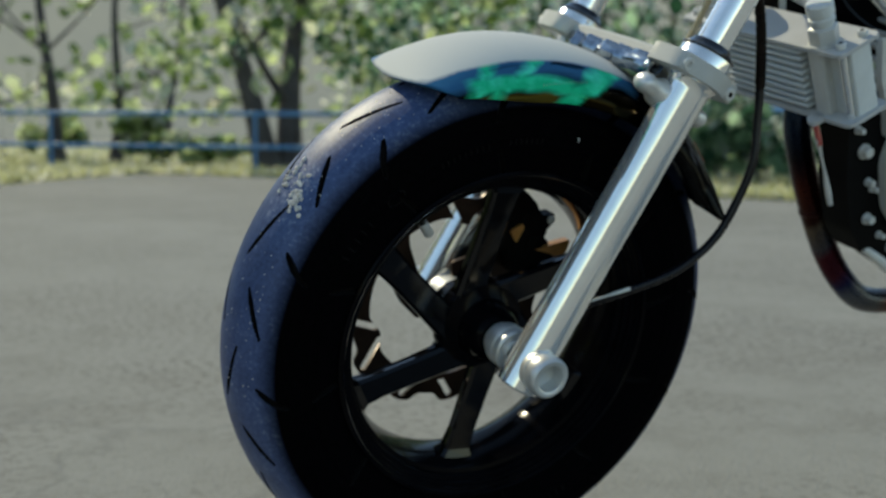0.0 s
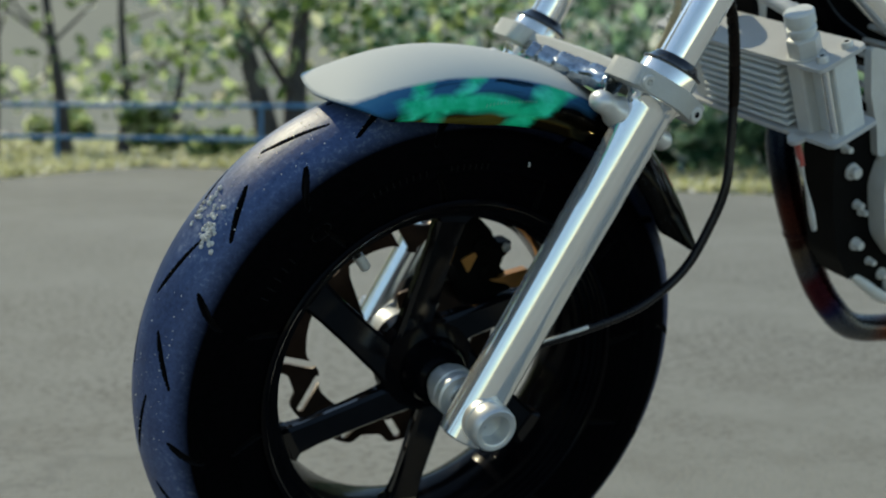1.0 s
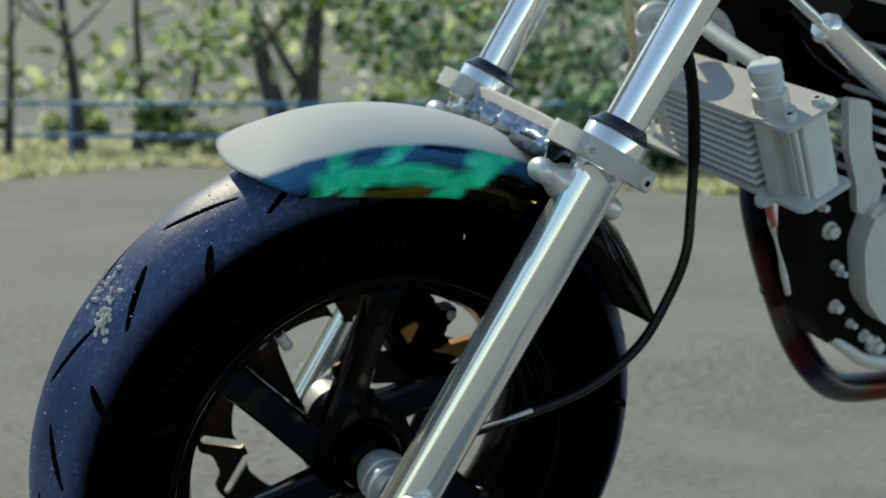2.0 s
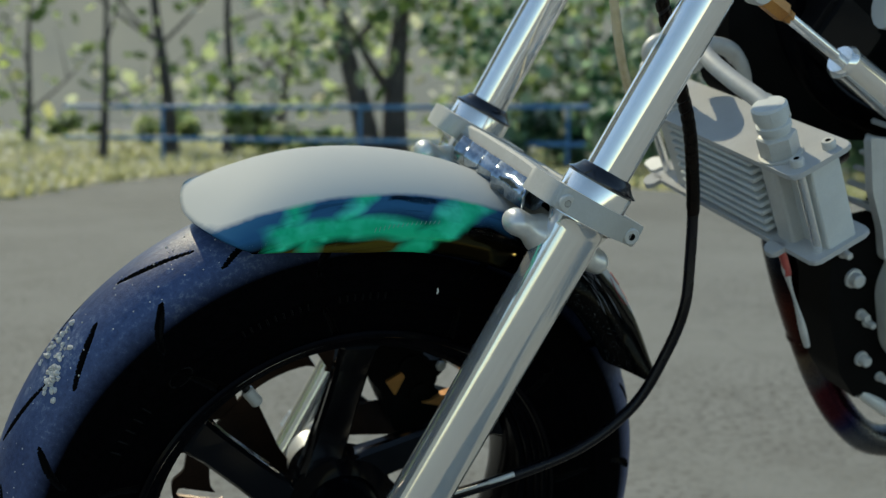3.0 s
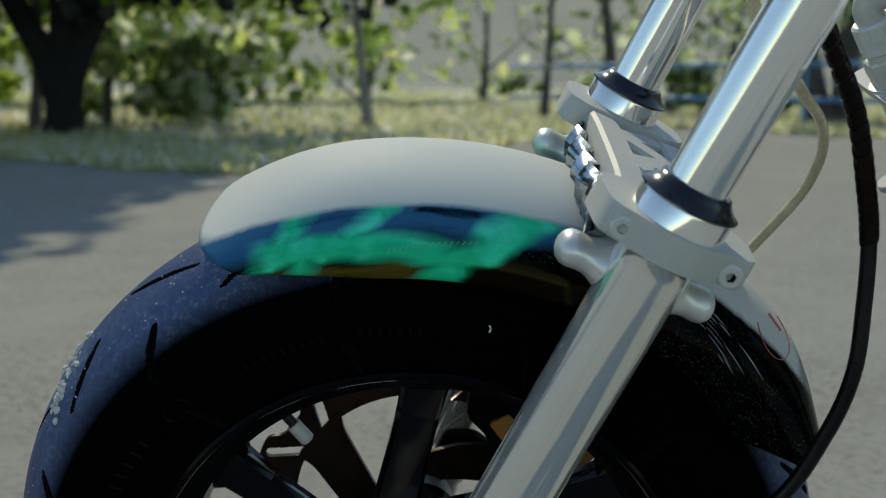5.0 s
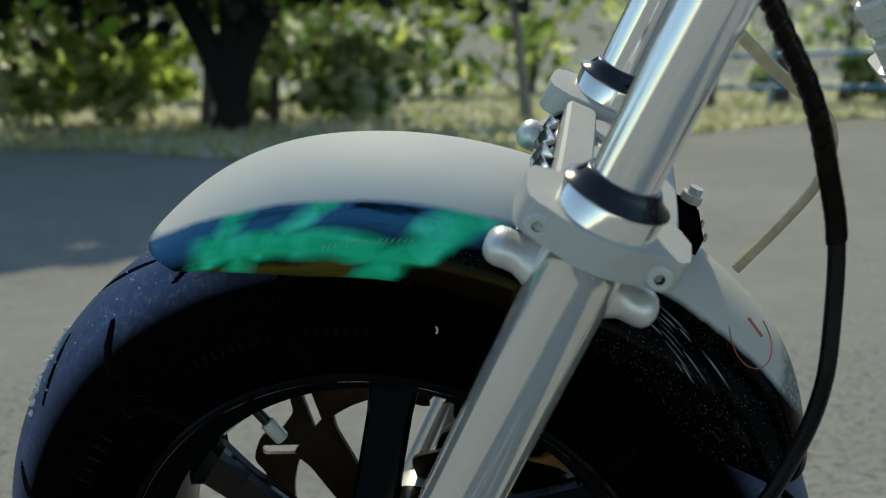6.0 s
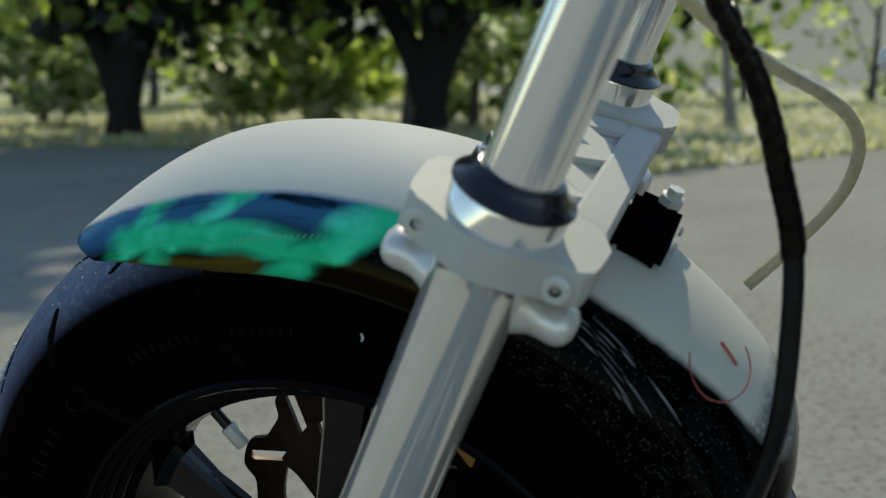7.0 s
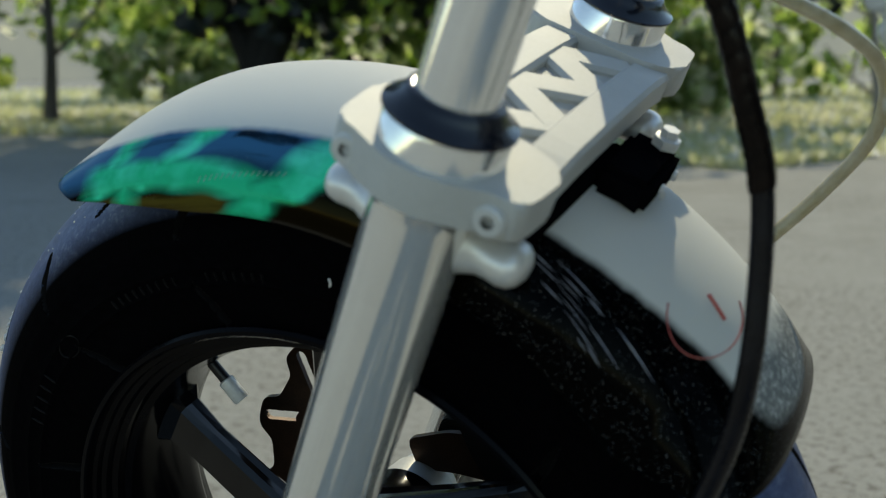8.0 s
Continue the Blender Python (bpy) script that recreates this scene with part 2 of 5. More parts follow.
    b.inputs["Specular IOR Level"].default_value = 0.06
    b.inputs["IOR"].default_value = 1.25
    link(nt, maths(nt, "MULTIPLY_ADD", top, -0.02, 0.02), b.inputs["Coat Weight"])
    b.inputs["Coat Roughness"].default_value = 0.04
    bump(nt, b, mid, 0.1, 0.0003)
    return m


def heat_blued():
    """Steel with bands of red, blue and straw along the bend, as heat leaves them."""
    m, nt, b = node_material("heat_blued_steel")
    lo, fine = noise_node(nt, 30, 3), noise_node(nt, 300, 3)
    tc = nt.nodes.new("ShaderNodeTexCoord")
    xyz = nt.nodes.new("ShaderNodeSeparateXYZ")
    link(nt, tc.outputs["Object"], xyz.inputs[0])
    run = maths(nt, "SUBTRACT", maths(nt, "ADD", maths(nt, "MULTIPLY", maths(nt, "SUBTRACT", xyz.outputs[0], 0.38), 2.2), 0.30), xyz.outputs[2])
    run = maths(nt, "ADD", run, maths(nt, "MULTIPLY", lo, 0.05))
    link(nt, ramp(nt, run, [(0.12, (0.016, 0.030, 0.055)), (0.20, (0.006, 0.006, 0.009)), (0.27, (0.050, 0.009, 0.005)), (0.355, (0.022, 0.006, 0.004)), (0.37, (0.09, 0.07, 0.05)), (0.42, (0.05, 0.05, 0.06)),
                            (0.445, (0.050, 0.006, 0.012)), (0.49, (0.040, 0.006, 0.014)), (0.52, (0.010, 0.013, 0.055)), (0.56, (0.07, 0.08, 0.10)), (0.66, (0.07, 0.07, 0.07)), (0.72, (0.09, 0.024, 0.010)), (0.9, (0.07, 0.020, 0.010))]),
         b.inputs["Base Color"])
    b.inputs["Metallic"].default_value = 0.85
    link(nt, maths(nt, "MULTIPLY_ADD", fine, 0.2, 0.18), b.inputs["Roughness"])
    return m


def clear_tube():
    m, nt, b = node_material("yellowed_tube")
    n = noise_node(nt, 120, 3)
    link(nt, ramp(nt, n, [(0.3, (0.54, 0.46, 0.28)), (0.7, (0.68, 0.61, 0.42))]), b.inputs["Base Color"])
    b.inputs["Roughness"].default_value = 0.2
    b.inputs["Transmission Weight"].default_value = 0.15
    return m


def ground_material():
    m, nt, b = node_material("pale_concrete")
    big, mid, grit = noise_node(nt, 0.35, 5), noise_node(nt, 6, 6, 0.7), noise_node(nt, 160, 4, 0.75)
    vor = nt.nodes.new("ShaderNodeTexVoronoi")
    vor.inputs["Scale"].default_value = 190
    tc = nt.nodes.new("ShaderNodeTexCoord")
    link(nt, tc.outputs["Object"], vor.inputs["Vector"])
    f = maths(nt, "ADD", maths(nt, "ADD", maths(nt, "MULTIPLY", big, 0.4), maths(nt, "MULTIPLY", mid, 0.35)), maths(nt, "MULTIPLY", grit, 0.25))
    col = ramp(nt, f, [(0.34, (0.15, 0.142, 0.125)), (0.47, (0.215, 0.215, 0.196)), (0.62, (0.25, 0.25, 0.232))])
    crack = nt.nodes.new("ShaderNodeTexVoronoi")
    crack.feature = "DISTANCE_TO_EDGE"
    crack.inputs["Scale"].default_value = 0.55
    warp = nt.nodes.new("ShaderNodeVectorMath")
    warp.operation = "ADD"
    wob = nt.nodes.new("ShaderNodeTexNoise")
    wob.inputs["Scale"].default_value = 2.5
    wob.inputs["Detail"].default_value = 5
    link(nt, tc.outputs["Object"], wob.inputs["Vector"])
    link(nt, tc.outputs["Object"], warp.inputs[0])
    link(nt, wob.outputs["Color"], warp.inputs[1])
    link(nt, warp.outputs[0], crack.inputs["Vector"])
    patch = maths(nt, "MULTIPLY", maths(nt, "SUBTRACT", noise_node(nt, 0.9, 4, 0.6), 0.38), 6.0, clamp=True)
    pit = maths(nt, "MULTIPLY", maths(nt, "SUBTRACT", noise_node(nt, 62, 3, 0.65), 0.51), 9.0, clamp=True)
    col = mix(nt, maths(nt, "MULTIPLY", maths(nt, "MULTIPLY", pit, patch), 0.85), col, (0.080, 0.070, 0.060))
    seam = maths(nt, "MULTIPLY", maths(nt, "SUBTRACT", 0.010, crack.outputs["Distance"]), 60.0, clamp=True)
    link(nt, mix(nt, maths(nt, "MULTIPLY", seam, mid), col, (0.10, 0.098, 0.095)), b.inputs["Base Color"])
    b.inputs["Roughness"].default_value = 0.92
    bump(nt, b, maths(nt, "ADD", grit, maths(nt, "MULTIPLY", vor.outputs["Distance"], 1.2)), 0.5, 0.003)
    return m


def leaf_material(name, dark, light, shady=0.05, through=0.62):
    m, nt, b = node_material(name)
    geo = nt.nodes.new("ShaderNodeNewGeometry")
    col = ramp(nt, geo.outputs["Random Per Island"], [(shady, dark), (0.72, light), (0.90, tuple(min(0.7, 1.7 * c) for c in light))])
    link(nt, col, b.inputs["Base Color"])
    b.inputs["Roughness"].default_value = 0.45
    tr = nt.nodes.new("ShaderNodeBsdfTranslucent")
    link(nt, col, tr.inputs["Color"])
    ms = nt.nodes.new("ShaderNodeMixShader")
    ms.inputs[0].default_value = through
    link(nt, b.outputs[0], ms.inputs[1])
    link(nt, tr.outputs[0], ms.inputs[2])
    link(nt, ms.outputs[0], nt.nodes["Material Output"].inputs["Surface"])
    return m


TYRE = tyre_rubber()
LACQUER = fender_paint()
BLUED = heat_blued()
TUBE = clear_tube()
GROUND = ground_material()
BARK = surface("bark", (0.045, 0.040, 0.042), (0.12, 0.108, 0.105), 0.9, 0.0, 3, 40, 0.01)
# Bark copy taken nearly to black: the trunks' shade is in its colour.
BARK_SHADED = surface("shaded_bark", (0.002, 0.0018, 0.0016), (0.006, 0.005, 0.004), 0.95, 0.0, 3, 40, 0.01)
BARK_PALE = surface("pale_bark", (0.16, 0.15, 0.14), (0.34, 0.32, 0.29), 0.9, 0.0, 3, 40, 0.01)
# Leaf copy with the crowns' deep shade put into its colour.
LEAF_SHADED = leaf_material("shaded_leaves", (0.002, 0.006, 0.0015), (0.17, 0.26, 0.035), 0.66, 0.26)
LEAF_LIGHT = leaf_material("sunlit_leaves", (0.12, 0.19, 0.05), (0.60, 0.70, 0.36), 0.18, 0.72)
LEAF_VIVID = leaf_material("fresh_green_leaves", (0.09, 0.16, 0.02), (0.56, 0.70, 0.18), 0.12, 0.75)
LEAF_BLUE = leaf_material("grey_green_leaves", (0.03, 0.095, 0.05), (0.40, 0.60, 0.38), 0.22, 0.70)
GRASS = leaf_material("dry_grass", (0.46, 0.48, 0.22), (0.66, 0.64, 0.40), 0.05, 0.72)
BLUE_RAIL = surface("blue_rail_paint", (0.07, 0.22, 0.46), (0.11, 0.30, 0.56), 0.45, 0.0, 3, 60, 0.0005)


# ---- mesh helpers ----
def mesh_object(name, verts, faces, material, parent=None, label="", smooth=True):
    me = bpy.data.meshes.new(name)
    me.from_pydata([tuple(v) for v in verts], [], [tuple(f) for f in faces])
    me.update()
    if smooth:
        me.shade_smooth()
        me.set_sharp_from_angle(angle=radians(38))
    me.materials.append(material)
    ob = new(name, me)
    if parent is not None:
        ob.parent = parent
    if label:
        tagged(ob, label)
    return ob


def part(name, bm, material, parent, label="", smooth=True):
    me = bpy.data.meshes.new(name)
    bmesh.ops.recalc_face_normals(bm, faces=bm.faces)
    bm.to_mesh(me)
    bm.free()
    if smooth:
        me.shade_smooth()
        me.set_sharp_from_angle(angle=radians(38))
    me.materials.append(material)
    ob = new(name, me)
    ob.parent = parent
    if label:
        tagged(ob, label)
    return ob


def basis(axis, hint=(0, 0, 1)):
    a = Vector(axis).normalized()
    h = Vector(hint)
    if abs(a.dot(h)) > 0.95:
        h = Vector((1, 0, 0))
    u = h.cross(a).normalized()
    return a, u, a.cross(u)


def lathe_into(bm, p0, axis, profile, seg=32, closed=False):
    """Revolve (along, radius) pairs round an axis from p0; radius 0 closes the end."""
    a, u, v = basis(axis)
    p0 = Vector(p0)
    rings = []
    for s, r in profile:
        if r <= 1e-7:
            rings.append([bm.verts.new(p0 + a * s)])
        else:
            rings.append([bm.verts.new(p0 + a * s + (u * math.cos(t) + v * math.sin(t)) * r)
                          for t in (2 * math.pi * i / seg for i in range(seg))])
    pairs = list(zip(rings, rings[1:]))
    if closed:
        pairs.append((rings[-1], rings[0]))
    for A, B in pairs:
        for i in range(seg):
            j = (i + 1) % seg
            if len(A) == 1 and len(B) == 1:
                continue
            if len(A) == 1:
                bm.faces.new((A[0], B[i], B[j]))
            elif len(B) == 1:
                bm.faces.new((A[i], B[0], A[j]))
            else:
                bm.faces.new((A[i], B[i], B[j], A[j]))
    return bm


def lathe(p0, axis, profile, seg=32, closed=False):
    return lathe_into(bmesh.new(), p0, axis, profile, seg, closed)


def rod(p0, p1, r, seg=20, edge=0.0008):
    d = Vector(p1) - Vector(p0)
    n = d.length
    return lathe(p0, d, [(0, 0), (0, r - edge), (edge, r), (n - edge, r), (n, r - edge), (n, 0)], seg)


def smooth_path(points, steps=8):
    """Catmull-Rom through the given points."""
    P = [Vector(p) for p in points]
    P = [2 * P[0] - P[1]] + P + [2 * P[-1] - P[-2]]
    out = []
    for i in range(1, len(P) - 2):
        a, b, c, d = P[i - 1:i + 3]
        for k in range(steps):
            t = k / steps
            out.append(0.5 * ((2 * b) + (c - a) * t + (2 * a - 5 * b + 4 * c - d) * t * t + (3 * b - a - 3 * c + d) * t ** 3))
    out.append(P[-2])
    return out


def sweep(points, radius, seg=14, bm=None):
    """A tube along points; radius is a number or a function of the fraction along."""
    bm = bm or bmesh.new()
    n = len(points)
    ref = None
    rings = []
    for i, p in enumerate(points):
        d = (points[min(i + 1, n - 1)] - points[max(i - 1, 0)]).normalized()
        if ref is None:
            ref = basis(d)[1]
        ref = (ref - d * ref.dot(d)).normalized()
        w = d.cross(ref)
        r = radius(i / (n - 1)) if callable(radius) else radius
        rings.append([bm.verts.new(p + (ref * math.cos(t) + w * math.sin(t)) * r) for t in (2 * math.pi * k / seg for k in range(seg))])
    for A, B in zip(rings, rings[1:]):
        for k in range(seg):
            bm.faces.new((A[k], A[(k + 1) % seg], B[(k + 1) % seg], B[k]))
    bm.faces.new(rings[0][::-1])
    bm.faces.new(rings[-1])
    return bm


def prism(outline, m, depth, bevel=0.0, segments=2):
    """A plate: outline in the xy plane of m, extruded from z = 0 to depth, with bevelled edges."""
    bm = bmesh.new()
    lo = [bm.verts.new(m @ Vector((x, y, 0))) for x, y in outline]
    hi = [bm.verts.new(m @ Vector((x, y, depth))) for x, y in outline]
    n = len(outline)
    bm.faces.new(lo[::-1])
    bm.faces.new(hi)
    for i in range(n):
        bm.faces.new((lo[i], lo[(i + 1) % n], hi[(i + 1) % n], hi[i]))
    if bevel:
        es = [e for e in bm.edges if (e.verts[0] in lo) == (e.verts[1] in lo)]
        bmesh.ops.bevel(bm, geom=es, offset=bevel, segments=segments, affect="EDGES", clamp_overlap=True)
    return bm


def block(m, sx, sy, sz, bevel=0.002):
    """A bevelled block centred on m."""
    bm = bmesh.new()
    bmesh.ops.create_cube(bm, size=1, matrix=m @ Matrix.Diagonal((sx, sy, sz, 1)))
    if bevel:
        bmesh.ops.bevel(bm, geom=list(bm.edges), offset=bevel, segments=2, affect="EDGES", clamp_overlap=True)
    return bm


def rounded(points, radius, steps=5):
    """A closed outline with rounded corners."""
    out = []
    n = len(points)
    for i in range(n):
        a, b, c = (Vector(points[k % n]) for k in (i - 1, i, i + 1))
        r = min(radius, (a - b).length * 0.45, (c - b).length * 0.45)
        s, e = b + (a - b).normalized() * r, b + (c - b).normalized() * r
        for k in range(steps + 1):
            t = k / steps
            q = s * (1 - t) ** 2 + b * 2 * t * (1 - t) + e * t * t
            out.append((q.x, q.y))
    return out


# ---- ground ----
def build_ground():
    xs = [-2500, -400, -60, -20, -8, -4, -2, -1, 0, 1, 2, 4, 8, 20, 60, 400, 2500]
    verts = [(x, y, 0) for y in xs for x in xs]
    n = len(xs)
    faces = [(j * n + i, j * n + i + 1, (j + 1) * n + i + 1, (j + 1) * n + i) for j in range(n - 1) for i in range(n - 1)]
    g = mesh_object("ground", verts, faces, GROUND, smooth=False)
    tagged(g, "pale weathered concrete yard with fine grit", "ground", kind="structure")


build_ground()


# ---- hazy distance ----
def build_backdrop():
    # The ring glows: the brightness of the haze is set by emission.
    m = bpy.data.materials.new("glowing_haze")
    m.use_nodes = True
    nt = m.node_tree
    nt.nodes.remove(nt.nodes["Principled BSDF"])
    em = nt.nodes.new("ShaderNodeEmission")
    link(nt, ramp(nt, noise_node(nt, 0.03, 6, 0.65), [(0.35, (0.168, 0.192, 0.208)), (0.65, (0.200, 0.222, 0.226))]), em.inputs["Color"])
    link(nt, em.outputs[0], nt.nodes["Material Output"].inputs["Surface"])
    verts, faces = [], []
    n = 60
    for i in range(n + 1):
        a = -95 + 190 * i / n
        x, y = 420 * math.sin(radians(a)), 420 * math.cos(radians(a))
        h = 95 + 10 * math.sin(a * 0.11) + 6 * math.sin(a * 0.31 + 1)
        verts += [(x, y, -3), (x, y, h * 0.5), (x * 1.05, y * 1.05, h)]
    for i in range(n):
        for k in (0, 1):
            a = i * 3 + k
            faces.append((a, a + 3, a + 4, a + 1))
    tagged(mesh_object("backdrop", verts, faces, m), "pale glowing backdrop of a hazy hillside", "distance", kind="structure")


build_backdrop()


# ---- trees, hedge, fence ----
def leaf_cloud(rng, blobs, count, size, squash=0.8):
    """Small folded leaves scattered through several uneven clumps."""
    B = np.array(blobs)
    w = B[:, 3] ** 2
    k = rng.choice(len(B), count, p=w / w.sum())

    def unit(a):
        return a / np.linalg.norm(a, axis=1)[:, None]
    d = unit(rng.normal(size=(count, 3)))
    p = B[k, :3] + d * (B[k, 3] * rng.uniform(0.2, 1.0, count) ** 0.6)[:, None] * np.array((1, 1, squash))
    s = (size * rng.uniform(0.6, 1.5, count))[:, None]
    a = unit(rng.normal(size=(count, 3)))
    c = unit(np.cross(a, rng.normal(size=(count, 3))))
    n = np.cross(a, c)
    t = np.arange(6) * math.pi / 3
    V = p[:, None] + s[:, None] * (a[:, None] * np.cos(t)[None, :, None] + c[:, None] * 0.8 * np.sin(t)[None, :, None])
    V[:, ::2] += n[:, None] * s[:, None] * 0.12
    V = V.reshape(-1, 3)
    V[:, 2] = np.maximum(V[:, 2], 0.02)
    F = np.arange(count * 6).reshape(-1, 6)
    return V.tolist(), F.tolist()


def tree(x, y, height, lean, trunk_r, leaf, bark, seed, foliage=(1.2, 7.0), leaves=2600, leaf_size=0.11, width=2.0, limbs=7, label="", high=0, forked=False):
    """Tapered leaning trunk, limbs, and a crown of small leaves in clumps between two heights."""
    rng = np.random.default_rng(seed)
    root = tagged(new("tree"), label, "tree", "trees behind the yard")
    root.location = (x, y, 0)
    lx, ly = lean
    bm = bmesh.new()
    top = Vector((lx * height, ly * height, height * 0.85))
    mid = Vector((lx * height * 0.45 + rng.uniform(-.12, .12), ly * height * 0.35, height * 0.4))
    trunk = smooth_path([(0, 0, -0.05), (lx * height * 0.15 + rng.uniform(-.05, .05), 0, height * 0.15), mid, top], 6)
    if forked:
        for sx in (-1, 1):
            sweep(smooth_path([(0, 0, 0.30), (sx * 0.16, 0, 0.75), (sx * 0.55, 0.1 * sx, 1.6), (sx * 1.0, 0.2 * sx, 3.0)], 6), lambda t: trunk_r * (1.25 - 0.70 * t), 8, bm)
    sweep(trunk, lambda t: trunk_r * (1.25 - 1.05 * t) if t > 0.08 else trunk_r * (1.6 - 4.4 * t), 9, bm)
    for k in range(limbs):
        f = rng.uniform(0.16, 0.75)
        s = trunk[int(f * (len(trunk) - 1))]
        az = rng.uniform(0, 2 * math.pi)
        ln = height * rng.uniform(0.16, 0.34)
        e = s + Vector((math.cos(az) * ln, math.sin(az) * ln * 0.6, ln * rng.uniform(0.5, 1.2)))
        m = s.lerp(e, 0.5) + Vector((0, 0, -0.06 * ln))
        sweep(smooth_path([s, m, e], 4), lambda t, r=trunk_r * (1.05 - f) * 0.6: max(r * (1 - 0.8 * t), 0.008), 6, bm)
        for q in range(1):
            g = m + Vector((rng.normal(), rng.normal(), abs(rng.normal()) + 0.4)) * ln * 0.3
            sweep(smooth_path([m, m.lerp(g, 0.5) + Vector((0, 0, 0.03)), g], 3), lambda t: max(0.02 * (1 - t), 0.005), 5, bm)
    part("trunk", bm, bark, root)
    z0, z1 = foliage
    blobs = []
    for k in range(34):
        z = z0 + (z1 - z0) * rng.uniform(0, 1)
        sp = width * (0.65 + 0.35 * math.sin(math.pi * min(1, (z - z0) / (z1 - z0) + 0.2)))
        blobs.append((lx * z + rng.normal() * sp * 0.45, ly * z + rng.normal() * sp * 0.35, z, rng.uniform(0.22, 0.62) * width * 0.5))
    if leaves:
        v, f = leaf_cloud(rng, blobs, leaves, leaf_size)
        if high:
            tops = [(lx * z + rng.uniform(-2.8, 0.5), rng.uniform(-2.4, 1.4), z, rng.uniform(0.5, 1.1)) for z in rng.uniform(5.0, height, 26)]
            v2, f2 = leaf_cloud(rng, tops, high, 0.14)
            f += [[k + len(v) for k in q] for q in f2]
            v += v2
        mesh_object("crown", v, f, leaf, root, smooth=False)
    return root


def bush(x, y, w, h, leaf, seed, leaves=1900, label="leafy green shrub beside the fence"):
    rng = np.random.default_rng(seed)
    root = tagged(new("shrub"), label, "shrub", "shrubs behind the yard")
    root.location = (x, y, 0)
    bm = bmesh.new()
    for k in range(3):
        a = rng.uniform(0, 6.28)
        sweep(smooth_path([(0, 0, -0.03), (math.cos(a) * w * 0.15, math.sin(a) * w * 0.1, h * 0.4), (math.cos(a) * w * 0.35, math.sin(a) * w * 0.25, h * 0.8)], 4),
              lambda t: 0.012 * (1.1 - t), 5, bm)
    part("stem", bm, BARK, root)
    blobs = [(rng.uniform(-0.45, 0.45) * w, rng.uniform(-0.3, 0.3) * w, h * rng.uniform(0.2, 0.8), h * rng.uniform(0.14, 0.32)) for _ in range(12)]
    v, f = leaf_cloud(rng, blobs, int(leaves * 0.3), 0.085)
    mesh_object("foliage", v, f, leaf, root, smooth=False)
    return root


def polar(az, d):
    return d * math.sin(radians(az)), d * math.cos(radians(az))


# bare or thin trees in front of the open distance
for az, d, hgt, lean, r, lf, bk, n, sd in [
        (8.3, 17, 6.5, (-0.05, 0), 0.10, LEAF_LIGHT, BARK, 500, 11),
        (11.2, 18, 6.0, (0.03, 0), 0.09, LEAF_LIGHT, BARK, 600, 12),
        (18.9, 14.0, 6.5, (-0.30, 0), 0.15, LEAF_LIGHT, BARK, 700, 13),
        (20.0, 14.2, 7.0, (0.02, 0), 0.16, LEAF_LIGHT, BARK, 900, 14),
        (4.8, 15, 5.0, (0.02, 0), 0.055, LEAF_LIGHT, BARK, 150, 15),
        (-4.5, 12, 4.0, (-0.10, 0), 0.06, LEAF_LIGHT, BARK_PALE, 150, 16),
        (14.0, 24, 6.5, (0.08, 0), 0.10, LEAF_LIGHT, BARK, 900, 17),
        (1.5, 26, 6.0, (0.05, 0), 0.08, LEAF_LIGHT, BARK, 300, 18),
        (-46.8, 13, 6.0, (0.02, 0), 0.07, LEAF_LIGHT, BARK, 250, 19)]:
    tree(*polar(az, d), hgt, lean, r, lf, bk, sd, (0.7, 3.8), int(n * 0.34), 0.095, 2.2, 3, "thin bare-limbed tree with sparse light leaves")
# grey-green trees behind the fence
for az, d, hgt, sd in [(24.5, 18, 5.0, 21), (27, 16.5, 4.5, 22), (30, 15.0, 5.0, 23), (33.5, 14.5, 4.5, 24), (37, 13.5, 5.0, 25), (40.5, 13, 4.8, 26), (44, 12.5, 4.5, 27), (47.5, 12, 4.8, 28),
                       (51, 11.5, 4.5, 29), (56, 11.5, 4.5, 30), (32, 19, 5.5, 20)]:
    tree(*polar(az, d), hgt, (0.02, 0), 0.045, LEAF_LIGHT if sd % 3 == 0 else LEAF_BLUE, BARK, sd, (0.4, 3.6), 620, 0.080, 2.3, 3,
         "grey-green leafy tree behind the blue fence")
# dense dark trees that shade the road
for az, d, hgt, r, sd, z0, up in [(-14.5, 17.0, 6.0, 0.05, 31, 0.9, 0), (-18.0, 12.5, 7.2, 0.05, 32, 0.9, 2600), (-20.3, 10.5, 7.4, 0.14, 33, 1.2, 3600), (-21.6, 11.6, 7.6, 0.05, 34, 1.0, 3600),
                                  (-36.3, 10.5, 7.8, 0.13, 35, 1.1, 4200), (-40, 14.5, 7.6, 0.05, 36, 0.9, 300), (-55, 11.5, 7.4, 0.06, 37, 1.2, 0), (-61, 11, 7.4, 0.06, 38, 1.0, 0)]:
    tree(*polar(az, d), hgt, (0.03, 0), r, LEAF_LIGHT if sd == 31 else LEAF_VIVID if sd in (32, 36, 37, 38) else LEAF_SHADED, BARK_SHADED if sd in (33, 35) else BARK, sd, (z0, 3.6), 3000 if sd in (33, 34, 35) else 640 if sd in (31, 32) else 1300, 0.085, 2.8, 4,
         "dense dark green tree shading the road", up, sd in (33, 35))
